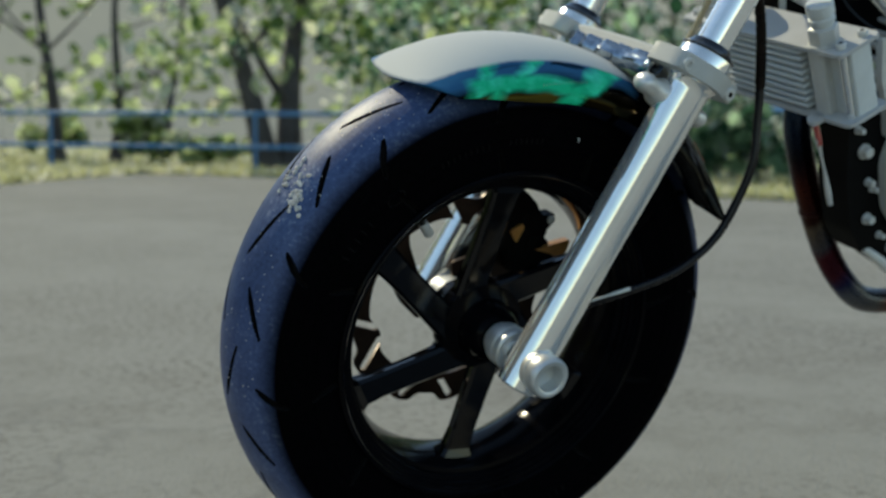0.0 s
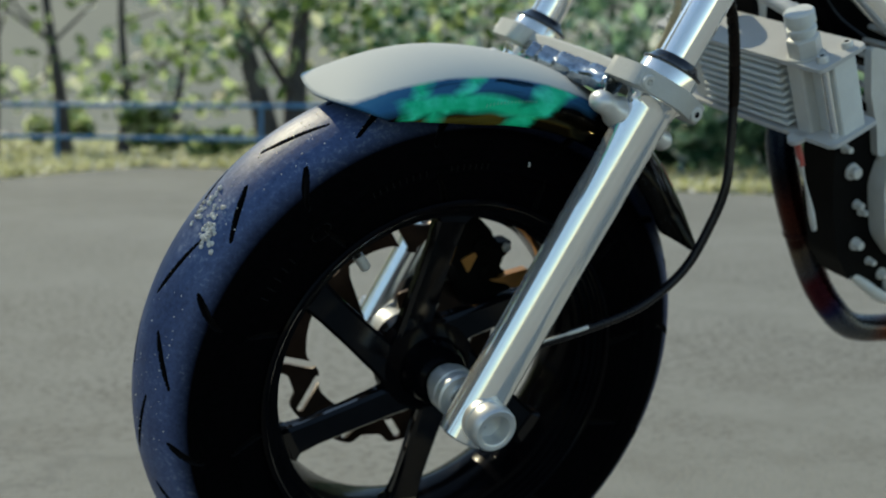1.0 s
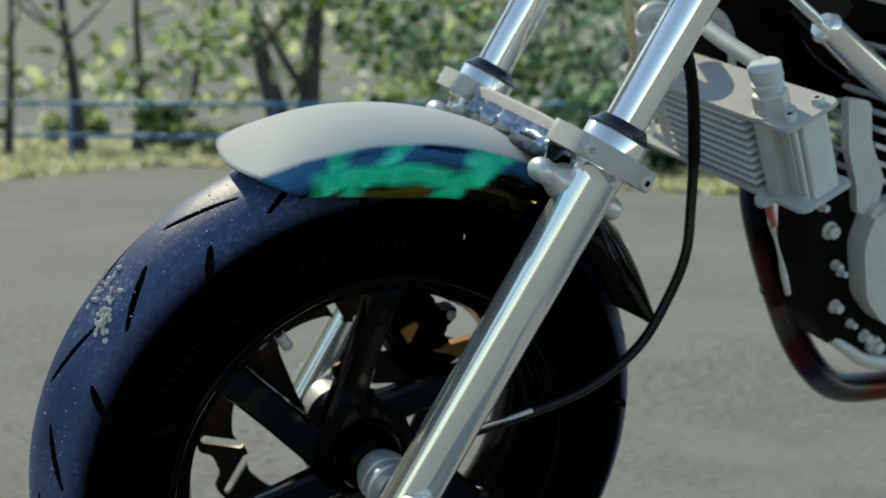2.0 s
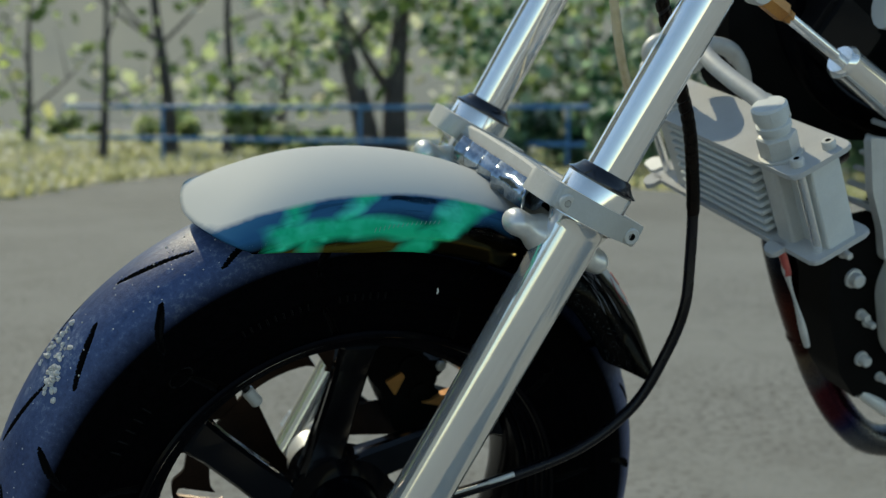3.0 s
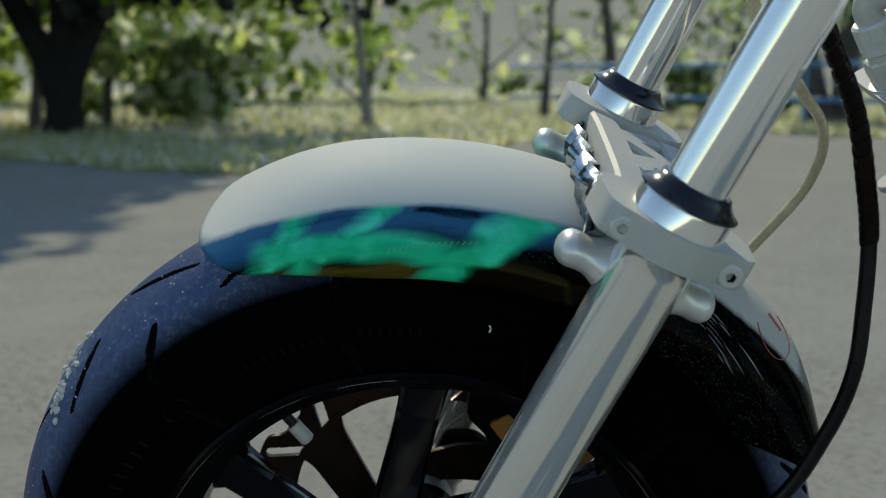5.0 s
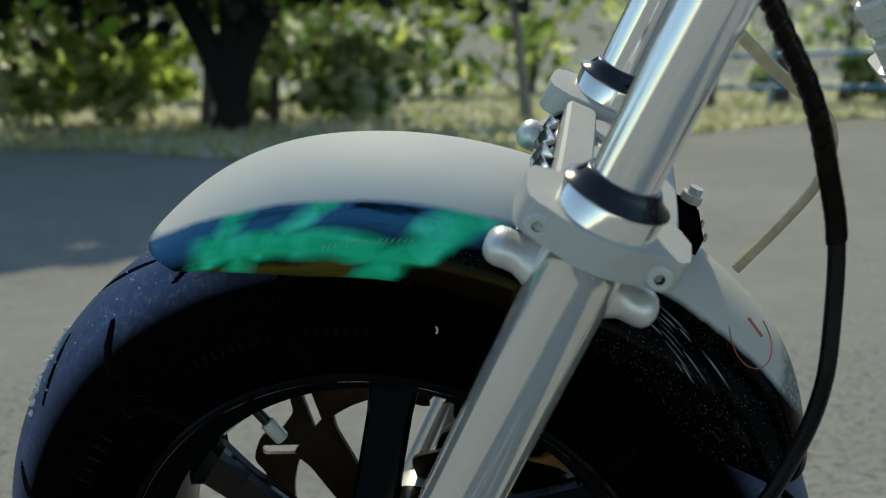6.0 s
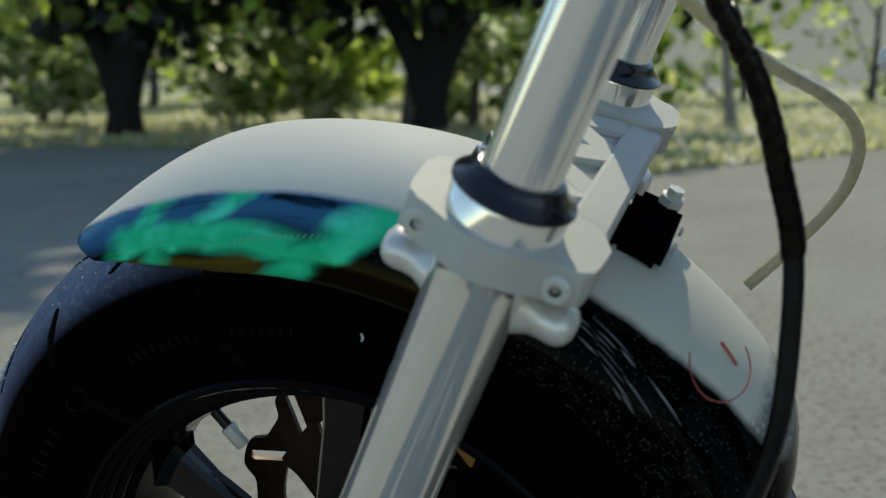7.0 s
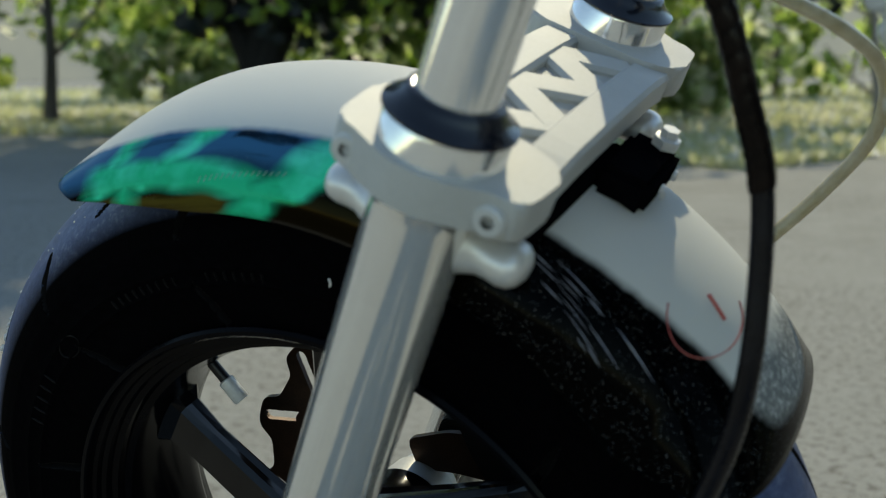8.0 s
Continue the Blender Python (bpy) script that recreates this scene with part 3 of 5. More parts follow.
# fresh green trees farther off, behind the dark ones
for az, d, hgt, n, sd in [(-56, 23, 6.0, 3000, 61), (-41, 25, 6.5, 3400, 62), (-34.5, 24, 6.0, 3400, 63), (-28.5, 26, 6.5, 3600, 64), (-23, 24, 6.0, 3200, 65), (-16, 26, 6.0, 3000, 66), (-10, 25, 5.5, 2400, 67), (-4.5, 27, 5.0, 1300, 68)]:
    tree(*polar(az, d), hgt, (0.03, 0), 0.08, LEAF_VIVID if sd % 3 else LEAF_LIGHT, BARK, sd, (0.5, 5.2), int(n * 0.4), 0.15, 3.6, 3, "fresh green tree in the sunlit distance")
for az, d, w, h, sd in [(27, 12.5, 1.8, 0.9, 41), (34, 11.0, 1.8, 0.9, 42), (40, 10.2, 1.6, 0.8, 43), (46, 9.7, 1.6, 0.9, 44), (-14, 13.0, 2.0, 1.2, 46),
                        (-17, 12.5, 2.0, 1.2, 47), (-24, 13, 2.4, 1.3, 48), (-30, 13, 2.4, 1.4, 49), (-39, 13, 2.4, 1.3, 50), (-52, 13, 2.4, 1.3, 51), (15, 16, 2.2, 0.8, 52), (6, 18, 2.4, 0.7, 53)]:
    bush(*polar(az, d), w, h, LEAF_BLUE if az > 20 else LEAF_VIVID if az < 0 and sd % 3 == 0 else LEAF_LIGHT, sd)


def build_grass():
    rng = np.random.default_rng(5)
    verts, faces = [], []
    for _ in range(64000):
        az = rng.uniform(-62, 62)
        near = np.interp(az, [-62, -45, -35, -27, -18, -10, 0, 12, 25, 40, 62], [11, 9.8, 8.9, 8.1, 6.1, 5.4, 7.2, 12.0, 10.0, 7.6, 7.0])
        d = near + rng.uniform(0, 1) ** 1.9 * 42
        x, y = polar(az, d)
        grow = 1 + max(0.0, d - 14) / 9
        h, w, a = rng.uniform(0.03, 0.10) * grow ** 0.5, rng.uniform(0.02, 0.05) * grow, rng.uniform(0, 6.28)
        dx, dy = math.cos(a) * w, math.sin(a) * w
        ox, oy = rng.normal() * 0.04, rng.normal() * 0.04
        i = len(verts)
        verts += [(x - dx, y - dy, -0.005), (x + dx, y + dy, -0.005), (x + ox, y + oy, h)]
        faces.append((i, i + 1, i + 2))
    g = mesh_object("grass", verts, faces, GRASS, smooth=False)
    tagged(g, "dry yellow-green grass verge beyond the yard", "grass", kind="stuff")


build_grass()


def build_fence():
    """Blue pipe fence with two rails, receding along the yard's far side."""
    fence = tagged(new("fence"), "blue painted pipe fence with two rails", "fence")
    pts = [polar(56, 9.5), polar(45, 10.0), polar(33, 11.5), polar(22, 13.0), polar(10, 14.5), polar(3, 15.4)]
    for (x0, y0), (x1, y1) in zip(pts, pts[1:]):
        for z in (0.30, 0.72):
            part("rail", rod((x0, y0, z), (x1, y1, z), 0.030, 10), BLUE_RAIL, fence)
        for f in (0.3,):
            x, y = x0 + (x1 - x0) * f, y0 + (y1 - y0) * f
            part("post", rod((x, y, -0.05), (x, y, 0.74), 0.022, 10), BLUE_RAIL, fence)


build_fence()

# ---- the motorcycle, in its own frame: origin at the front axle, x to the rear, y to its right ----
LEAN, HUB_Z = 14.2, 0.2307
bike = tagged(new("motorcycle"), "custom small motorcycle with a flame-painted front fender, leaning on its stand", "motorcycle")
bike.matrix_world = pose(0, 0, HUB_Z, LEAN, 0, 0)
RAKE = radians(25.1)
FORK_U = Vector((math.sin(RAKE), 0, math.cos(RAKE)))      # up the fork
FORK_P = Vector((math.cos(RAKE), 0, -math.sin(RAKE)))     # to the rear of the fork
FORK_Y = 0.0922


def on_fork(side, s, p=0.0, dy=0.0):
    """A point s up the fork leg, p to its rear and dy outwards; side is -1 (bike's left) or 1."""
    return FORK_U * s + FORK_P * p + Vector((0.001, side * (FORK_Y + dy), 0))


def fork_frame(side, s):
    """x to the rear, y outwards across, z up the fork."""
    o = on_fork(side, s)
    return Matrix((( FORK_P.x, 0, FORK_U.x, o.x), (0, side, 0, o.y), (FORK_P.z, 0, FORK_U.z, o.z), (0, 0, 0, 1)))


# tyre
def build_tyre():
    half = [(0.0, 0.2365), (0.008, 0.2360), (0.016, 0.2345), (0.024, 0.2318), (0.032, 0.2276), (0.039, 0.2222), (0.0445, 0.2160), (0.0485, 0.2095),
            (0.0510, 0.2030), (0.0522, 0.1960), (0.0525, 0.1890), (0.0520, 0.1820), (0.0508, 0.1755), (0.0492, 0.1700), (0.0478, 0.1650), (0.0470, 0.1600),
            (0.0462, 0.1560), (0.0445, 0.1525)]
    hp = np.array(half)
    ds = np.concatenate([[0], np.cumsum(np.hypot(*np.diff(hp, axis=0).T))])
    nu = 1500
    q = np.concatenate([np.linspace(0, 0.066, 72), np.linspace(0.066, ds[-1], 26)[1:]])
    yy, rr = np.interp(q, ds, hp[:, 0]), np.interp(q, ds, hp[:, 1])
    for _ in range(8):
        yy[1:-1] = (yy[:-2] + 2 * yy[1:-1] + yy[2:]) / 4
        rr[1:-1] = (rr[:-2] + 2 * rr[1:-1] + rr[2:]) / 4
    ny, nr = np.gradient(rr, q), -np.gradient(yy, q)
    nl = np.hypot(ny, nr)
    ny, nr = -ny / nl, -nr / nl
    ys, rs = np.concatenate([-yy[::-1], yy[1:]]), np.concatenate([rr[::-1], rr[1:]])
    qs = np.concatenate([-q[::-1], q[1:]])
    nys, nrs = np.concatenate([-ny[::-1], ny[1:]]), np.concatenate([nr[::-1], nr[1:]])
    th = np.linspace(0, 2 * np.pi, nu, endpoint=False)
    TH, Q = np.meshgrid(th, qs, indexing="ij")
    depth = np.zeros_like(TH)
    pitch = radians(30.2)
    AY = np.abs(ys)[None] + 0 * TH
    # three curved sipes repeat round the tread: crown, flank and shoulder
    for side in (-1, 1):
        for th0, sweep_deg, y0, y1, bow in ((131.0, -12.0, 0.004, 0.0212, 0.8), (136.8, 9.2, 0.0215, 0.0395, -0.6), (126.9, 4.6, 0.039, 0.0512, -0.3)):
            f = np.clip((AY - y0) / (y1 - y0), -0.2, 1.2)
            centre = radians(th0) + radians(sweep_deg) * f + radians(bow) * np.sin(np.pi * f) + (0.5 * pitch if side > 0 else 0)
            dth = (TH - centre + pitch / 2) % pitch - pitch / 2
            slope = radians(sweep_deg) * 0.236 / ((y1 - y0) * 1.25)
            across = np.abs(dth) * 0.236 / math.sqrt(1 + slope * slope)
            width = 0.0018 * np.clip(1.25 - 0.75 * np.abs(2 * f - 1) ** 2, 0.2, 1.25)
            inside = (f > 0) & (f < 1) & (np.sign(ys)[None] == side)
            depth = np.maximum(depth, np.where(inside, np.clip((width - across) / 0.0008, 0, 1), 0) * 0.0042)
    # rim guard line and rings on the side wall
    for qc, hgt in ((0.083, 0.0012), (0.0695, 0.0006), (0.0905, 0.0010)):
        depth -= hgt * np.exp(-((np.abs(Q) - qc) / 0.0011) ** 2)
    Yg = ys[None] - nys[None] * depth
    Rg = rs[None] - nrs[None] * depth
    V = np.stack([Rg * np.cos(TH), Yg, Rg * np.sin(TH)], -1).reshape(-1, 3)
    m = len(qs)
    i, j = np.meshgrid(np.arange(nu), np.arange(m - 1), indexing="ij")
    i2 = (i + 1) % nu
    F = np.stack([i * m + j, i * m + j + 1, i2 * m + j + 1, i2 * m + j], -1).reshape(-1, 4)
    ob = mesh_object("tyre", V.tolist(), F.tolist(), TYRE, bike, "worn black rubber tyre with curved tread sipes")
    # Near-black second slot paints the sipes' shade into their colour.
    ob.data.materials.append(GROOVE_SHADE)
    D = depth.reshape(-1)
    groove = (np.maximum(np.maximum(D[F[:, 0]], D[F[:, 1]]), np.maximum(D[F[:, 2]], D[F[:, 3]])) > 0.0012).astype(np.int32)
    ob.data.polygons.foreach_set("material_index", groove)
    return ob


tyre = build_tyre()


def stones_on_tyre():
    """Loose grit stuck to the tread."""
    rng = np.random.default_rng(3)
    for k in range(170):
        if k < 34:
            a, yv = radians(147.2 + rng.normal() * 1.1), -0.023 + rng.normal() * 0.0040
        elif k < 46:
            a, yv = radians(143.4 + rng.normal() * 1.0), -0.016 + rng.normal() * 0.0035
        elif k < 64:
            a, yv = radians(144.5 + rng.normal() * 2.0), -0.002 + rng.normal() * 0.0030
        else:
            a, yv = radians(rng.uniform(108, 190)), rng.uniform(-0.038, 0.0)
        r = 0.2365 - 9.0 * yv * yv
        s = rng.uniform(0.0010, 0.0027) if k < 64 else rng.uniform(0.0003, 0.0008)
        bm = bmesh.new()
        bmesh.ops.create_icosphere(bm, subdivisions=1, radius=s)
        for v in bm.verts:
            v.co *= rng.uniform(0.7, 1.25)
            v.co += Vector((r * math.cos(a), yv, r * math.sin(a)))
        part("stone", bm, STONE, tyre, smooth=False)


stones_on_tyre()

def sidewall_marks():
    """Raised bars of unreadable lettering, an oval badge outline and one white chip on the near side wall."""
    def wall(a, r):
        return Vector((r * math.cos(a), -np.interp(r, [0.160, 0.170, 0.182, 0.196, 0.203, 0.2095], [0.0470, 0.0492, 0.0520, 0.0522, 0.0510, 0.0485]) - 0.0003, r * math.sin(a)))
    for a0, n, step, h in ((152, 5, 2.6, 0.0085), (118, 9, 1.7, 0.0045), (98, 7, 1.6, 0.0045), (300, 8, 2.4, 0.0085)):
        for k in range(n):
            a = radians(a0 - step * k)
            part("raised_bar", sweep([wall(a, 0.1815 - h / 2), wall(a, 0.1815), wall(a, 0.1815 + h / 2)], 0.0007, 5), MARK_RUBBER, tyre)
    oval = [wall(radians(132.5 + 2.6 * math.cos(t)), 0.1815 + 0.0050 * math.sin(t)) for t in (2 * math.pi * k / 28 for k in range(29))]
    part("oval_badge", sweep(oval, 0.0006, 5), MARK_RUBBER, tyre)
    part("white_chip", sweep([Vector((0.0400, -0.0535, 0.1812)), Vector((0.0405, -0.0535, 0.1820)), Vector((0.0407, -0.0535, 0.1830)), Vector((0.0405, -0.0534, 0.1840)), Vector((0.0400, -0.0533, 0.1848))], 0.0005, 6), WHITE, tyre, "small white chip on the side wall")


sidewall_marks()

# rim with barrel, spokes and hub
rim = part("rim", lathe((0, 0, 0), (0, 1, 0), [(-0.0475, 0.1545), (-0.0490, 0.1530), (-0.0490, 0.1508), (-0.0475, 0.1496), (-0.0440, 0.1492), (-0.0432, 0.1470), (-0.0400, 0.1464), (-0.0392, 0.1438),
                                               (-0.0355, 0.1430), (-0.0345, 0.1398), (-0.0300, 0.1388), (-0.0285, 0.1352), (-0.0180, 0.1318), (0.0, 0.1305), (0.0180, 0.1318), (0.0285, 0.1352), (0.0345, 0.1398),
                                               (0.0400, 0.1464), (0.0475, 0.1496), (0.0490, 0.1508), (0.0490, 0.1530), (0.0475, 0.1545), (0.0380, 0.1545), (0.0300, 0.1430), (0.0, 0.1360), (-0.0300, 0.1430), (-0.0380, 0.1545)],
                           128, True), BLACK_PAINT, bike, "gloss black cast wheel rim")


def spoke(angle):
    """A swept cast spoke: its line passes the axle 21 mm to one side and ends on the round barrel."""
    off, secs = 0.021, []
    for run, hw, y0, y1, reach in ((-0.004, 0.0160, -0.012, 0.008, 0), (0.032, 0.0138, -0.011, 0.005, 0), (0.070, 0.0126, -0.011, 0.003, 0), (0.104, 0.0124, -0.011, 0.002, 0),
                                   (0, 0.0136, -0.012, 0.004, 0.1250), (0, 0.0185, -0.016, 0.010, 0.1338)):
        sec = [(hw * 0.80, y0), (hw, y0 + 0.003), (hw * 0.96, 0.5 * (y0 + y1)), (hw, y1 - 0.003), (hw * 0.80, y1),
               (-hw * 0.80, y1), (-hw, y1 - 0.003), (-hw * 0.96, 0.5 * (y0 + y1)), (-hw, y0 + 0.003), (-hw * 0.80, y0)]
        secs.append([(math.sqrt(reach ** 2 - (off + w) ** 2) if reach else run, off + w, y) for w, y in sec])
    bm = bmesh.new()
    d, t = Vector((math.cos(angle), 0, math.sin(angle))), Vector((-math.sin(angle), 0, math.cos(angle)))
    rings = [[bm.verts.new(d * q + t * w + Vector((0, y, 0))) for q, w, y in sec] for sec in secs]
    for A, B in zip(rings, rings[1:]):
        for i in range(10):
            bm.faces.new((A[i], A[(i + 1) % 10], B[(i + 1) % 10], B[i]))
    bm.faces.new(rings[0])
    bm.faces.new(rings[-1])
    return bm


for k in range(6):
    part("spoke", spoke(radians(77.5 + 60 * k)), SPOKE_PAINT, rim, smooth=False)
part("hub", lathe((0, 0, 0), (0, 1, 0), [(-0.042, 0.012), (-0.042, 0.019), (-0.038, 0.022), (-0.031, 0.025), (-0.016, 0.028), (-0.0125, 0.034), (-0.0105, 0.041), (0.006, 0.042), (0.012, 0.034), (0.018, 0.029), (0.030, 0.026), (0.042, 0.025), (0.044, 0.022), (0.044, 0.014)], 48),
     BLACK_PAINT, rim, "black cast wheel hub")
valve = part("valve", rod((-0.0775, -0.004, 0.1060), (-0.0690, -0.004, 0.0950), 0.0030, 12), BLACK_PLASTIC, rim, "tyre valve with a pale cap")
part("valve_cap", lathe((-0.0705, -0.004, 0.0965), (0.0610, 0, -0.0792), [(0, 0.0034), (0.0006, 0.0044), (0.0130, 0.0044), (0.0140, 0.0036), (0.0140, 0)], 14), SATIN, valve, "pale metal valve cap")


def brake_disc():
    """Wave-edged disc with pairs of long slanting slots, on the wheel's far side."""
    nt, nr = 1200, 40
    th = np.linspace(0, 2 * np.pi, nt, endpoint=False)
    outer = 0.1045 + 0.0050 * np.tanh(2.2 * np.cos(12 * (th - radians(129)))) / math.tanh(2.2)
    inner = 0.0810 - 0.0070 * np.maximum(0, np.cos(6 * (th - radians(144)))) ** 2
    f = np.linspace(0, 1, nr)
    R = inner[:, None] + (outer - inner)[:, None] * f[None]
    V = np.stack([R * np.cos(th)[:, None], np.full_like(R, 0.058), R * np.sin(th)[:, None]], -1).reshape(-1, 3)
    i, j = np.meshgrid(np.arange(nt), np.arange(nr - 1), indexing="ij")
    F = np.stack([i * nr + j, i * nr + j + 1, (i + 1) % nt * nr + j + 1, (i + 1) % nt * nr + j], -1).reshape(-1, 4)
    C = V[F].mean(1)[:, [0, 2]]
    keep = np.ones(len(F), bool)
    for k in range(6):
        for sg in (-1, 1):
            a0, a1 = radians(144 + 60 * k + 5.5 * sg), radians(144 + 60 * k + 14.7 * sg)
            p0, p1 = np.array((math.cos(a0), math.sin(a0))) * 0.0775, np.array((math.cos(a1), math.sin(a1))) * 0.1030
            d = p1 - p0
            u = np.clip(((C - p0) @ d) / (d @ d), 0, 1)
            keep &= np.linalg.norm(C - p0 - u[:, None] * d, axis=1) > 0.0033
    F = F[keep]
    used, inv = np.unique(F, return_inverse=True)
    disc = mesh_object("brake_disc", V[used].tolist(), inv.reshape(F.shape).tolist(), DISC_STEEL, bike, "wave-edged brown steel brake disc with slots", smooth=False)
    sol = disc.modifiers.new("thickness", "SOLIDIFY")
    sol.thickness, sol.offset = 0.0032, 0
    for k in range(3):
        a = radians(120 * k)
        arm = Matrix(((math.cos(a), -math.sin(a), 0, 0), (0, 0, 1, 0.0555), (math.sin(a), math.cos(a), 0, 0), (0, 0, 0, 1)))
        part("carrier_arm", prism(rounded([(-0.0500, 0.0700), (-0.0480, 0.0550), (-0.0286, 0.0127), (-0.0160, -0.0060), (-0.0300, -0.0200), (-0.0506, -0.0009), (-0.0685, 0.0277), (-0.0790, 0.0360)], 0.005), arm, 0.0035, 0.0006, 1), DISC_STEEL, disc)
    part("carrier_boss", lathe((0, 0.0450, 0), (0, 1, 0), [(0, 0.0120), (0, 0.0225), (0.0085, 0.0225), (0.0160, 0.0215), (0.0170, 0.0120)], 40), SATIN, disc, "silver disc carrier boss")


brake_disc()


def caliper():
    """Brake caliper astride the far side's disc, behind the fork, with a bronze lug and cover."""
    def plate(y):
        return Matrix(((1, 0, 0, 0), (0, 0, 1, y), (0, 1, 0, 0), (0, 0, 0, 1)))

    front = rounded([(0.034, 0.108), (0.056, 0.112), (0.072, 0.098), (0.075, 0.089), (0.083, 0.087), (0.094, 0.089), (0.092, 0.079), (0.084, 0.070), (0.087, 0.060),
                     (0.108, 0.052), (0.100, 0.043), (0.080, 0.030), (0.056, 0.028), (0.047, 0.048), (0.042, 0.064), (0.030, 0.078)], 0.0035)
    body = part("brake_caliper", prism(front, plate(0.036), 0.016, 0.0022), ENGINE_BLACK, bike, "black and bronze brake caliper")
    part("rear_half", prism(rounded([(0.046, 0.096), (0.068, 0.092), (0.082, 0.072), (0.092, 0.058), (0.100, 0.044), (0.078, 0.030), (0.058, 0.030), (0.044, 0.060)], 0.006), plate(0.064), 0.020, 0.003), ENGINE_BLACK, body)
    part("bracket", prism(rounded([(0.010, 0.030), (0.030, 0.018), (0.050, 0.018), (0.048, 0.036), (0.036, 0.046), (0.016, 0.046)], 0.004), plate(0.0655), 0.007, 0.0012), ENGINE_BLACK, body, "black bracket between caliper and fork")
    for x, z in ((0.064, 0.084), (0.074, 0.060)):
        part("piston_cap", lathe((x, 0.036, z), (0, -1, 0), [(0, 0.0095), (0.0020, 0.0095), (0.0028, 0.0080), (0.0028, 0.0)], 24), ENGINE_BLACK, body)
    part("lug", prism(rounded([(0.073, 0.0545), (0.082, 0.0555), (0.090, 0.0590), (0.112, 0.0640), (0.110, 0.0520), (0.102, 0.0430), (0.092, 0.0500)], 0.003), plate(0.031), 0.008, 0.0018), GOLD, body, "bronze caliper lug")
    part("cover", prism(rounded([(0.044, 0.0735), (0.061, 0.0830), (0.058, 0.0735), (0.0525, 0.0610)], 0.002), plate(0.0335), 0.003, 0.0008), GOLD, body, "bronze caliper cover")
    part("bolt", lathe((0.088, 0.036, 0.083), (0, -1, 0), [(0, 0.0042), (0.0030, 0.0042), (0.0036, 0.0034), (0.0036, 0)], 6), SATIN, body)


caliper()

# axle, spacers, end nuts
axle = part("axle", rod((0, -0.110, 0), (0, 0.110, 0), 0.0085, 24), SATIN, bike, "steel front axle")
for sd in (-1, 1):
    part("spacer", lathe((0, sd * 0.040, 0), (0, sd, 0), [(0, 0.010), (0, 0.0160), (0.008, 0.0160), (0.0085, 0.0185), (0.0110, 0.0192), (0.0200, 0.0192), (0.0205, 0.0184),
                                                         (0.0215, 0.0184), (0.0220, 0.0192), (0.0285, 0.0190), (0.0300, 0.0175), (0.0300, 0.0110), (0.034, 0.0110)], 48),
         TURNED, axle, "turned aluminium wheel spacer")
    if sd < 0:
        part("axle_nut", lathe((0, sd * 0.103, 0), (0, sd, 0), [(0, 0.0), (0, 0.0165), (0.002, 0.0180), (0.0075, 0.0180), (0.0080, 0.0172), (0.0092, 0.0172), (0.0097, 0.0180), (0.0150, 0.0182),
                                                               (0.0215, 0.0176), (0.0232, 0.0160), (0.0232, 0.0128), (0.0225, 0.0118), (0.0100, 0.0112), (0.0100, 0.0045), (0.0125, 0.0040), (0.0125, 0.0)], 56),
             TURNED, axle, "turned aluminium axle end nut with a hollow centre")
    else:
        part("axle_nut", lathe((0, 0.1085, 0), (0, 1, 0), [(0, 0), (0, 0.0120), (0.0010, 0.0128), (0.0070, 0.0128), (0.0080, 0.0116), (0.0080, 0)], 6), TURNED, axle, "plain hexagonal axle end")

# fork legs
for sd in (-1, 1):
    leg = part("fork_leg", lathe(on_fork(sd, -0.024), FORK_U, [(0, 0.0), (0, 0.0172), (0.0015, 0.0187), (0.284, 0.0187), (0.290, 0.0200), (0.292, 0.0224), (0.3175, 0.0224), (0.3190, 0.0214), (0.3190, 0.0150)], 64),
               POLISHED, bike, "polished aluminium lower fork leg")
    for sg in (-1, 1):
        part("mounting_ear", lathe(on_fork(sd, 0.2485, 0, -0.011), FORK_P * sg, [(0, 0.0135), (0.016, 0.0125), (0.0205, 0.0100), (0.0245, 0.0084), (0.0285, 0.0082), (0.0330, 0.0086), (0.0365, 0.0080), (0.0390, 0.0062), (0.0405, 0.0035), (0.0409, 0)], 28),
             CAST, leg, "rounded cast fender lug").matrix_local = Matrix.Translation((0, sd * (FORK_Y - 0.011), 0)) @ Matrix.Diagonal((1, 1.35, 1, 1)) @ Matrix.Translation((0, -sd * (FORK_Y - 0.011), 0))
    part("axle_lug", lathe(on_fork(sd, -0.012, 0.0185, -0.006), FORK_U, [(0, 0), (0, 0.0050), (0.0020, 0.0072), (0.0120, 0.0078), (0.0150, 0.0064), (0.0180, 0.0062), (0.0210, 0.0078), (0.0340, 0.0072), (0.0440, 0.0040), (0.0460, 0)], 20),
         CAST, leg, "cast lug behind the axle")
    part("dust_seal", lathe(on_fork(sd, 0.2945), FORK_U, [(0, 0.0150), (0, 0.0228), (0.0006, 0.0237), (0.0013, 0.0236), (0.0030, 0.0206), (0.0062, 0.0178), (0.0082, 0.0168), (0.0088, 0.0158), (0.0088, 0.0146)], 64),
         RUBBER_SEAL, leg, "black rubber dust seal")
    part("stanchion", rod(on_fork(sd, 0.20), on_fork(sd, 0.66), 0.0146, 64, 0.0005), CHROME, bike, "chromed fork stanchion tube")


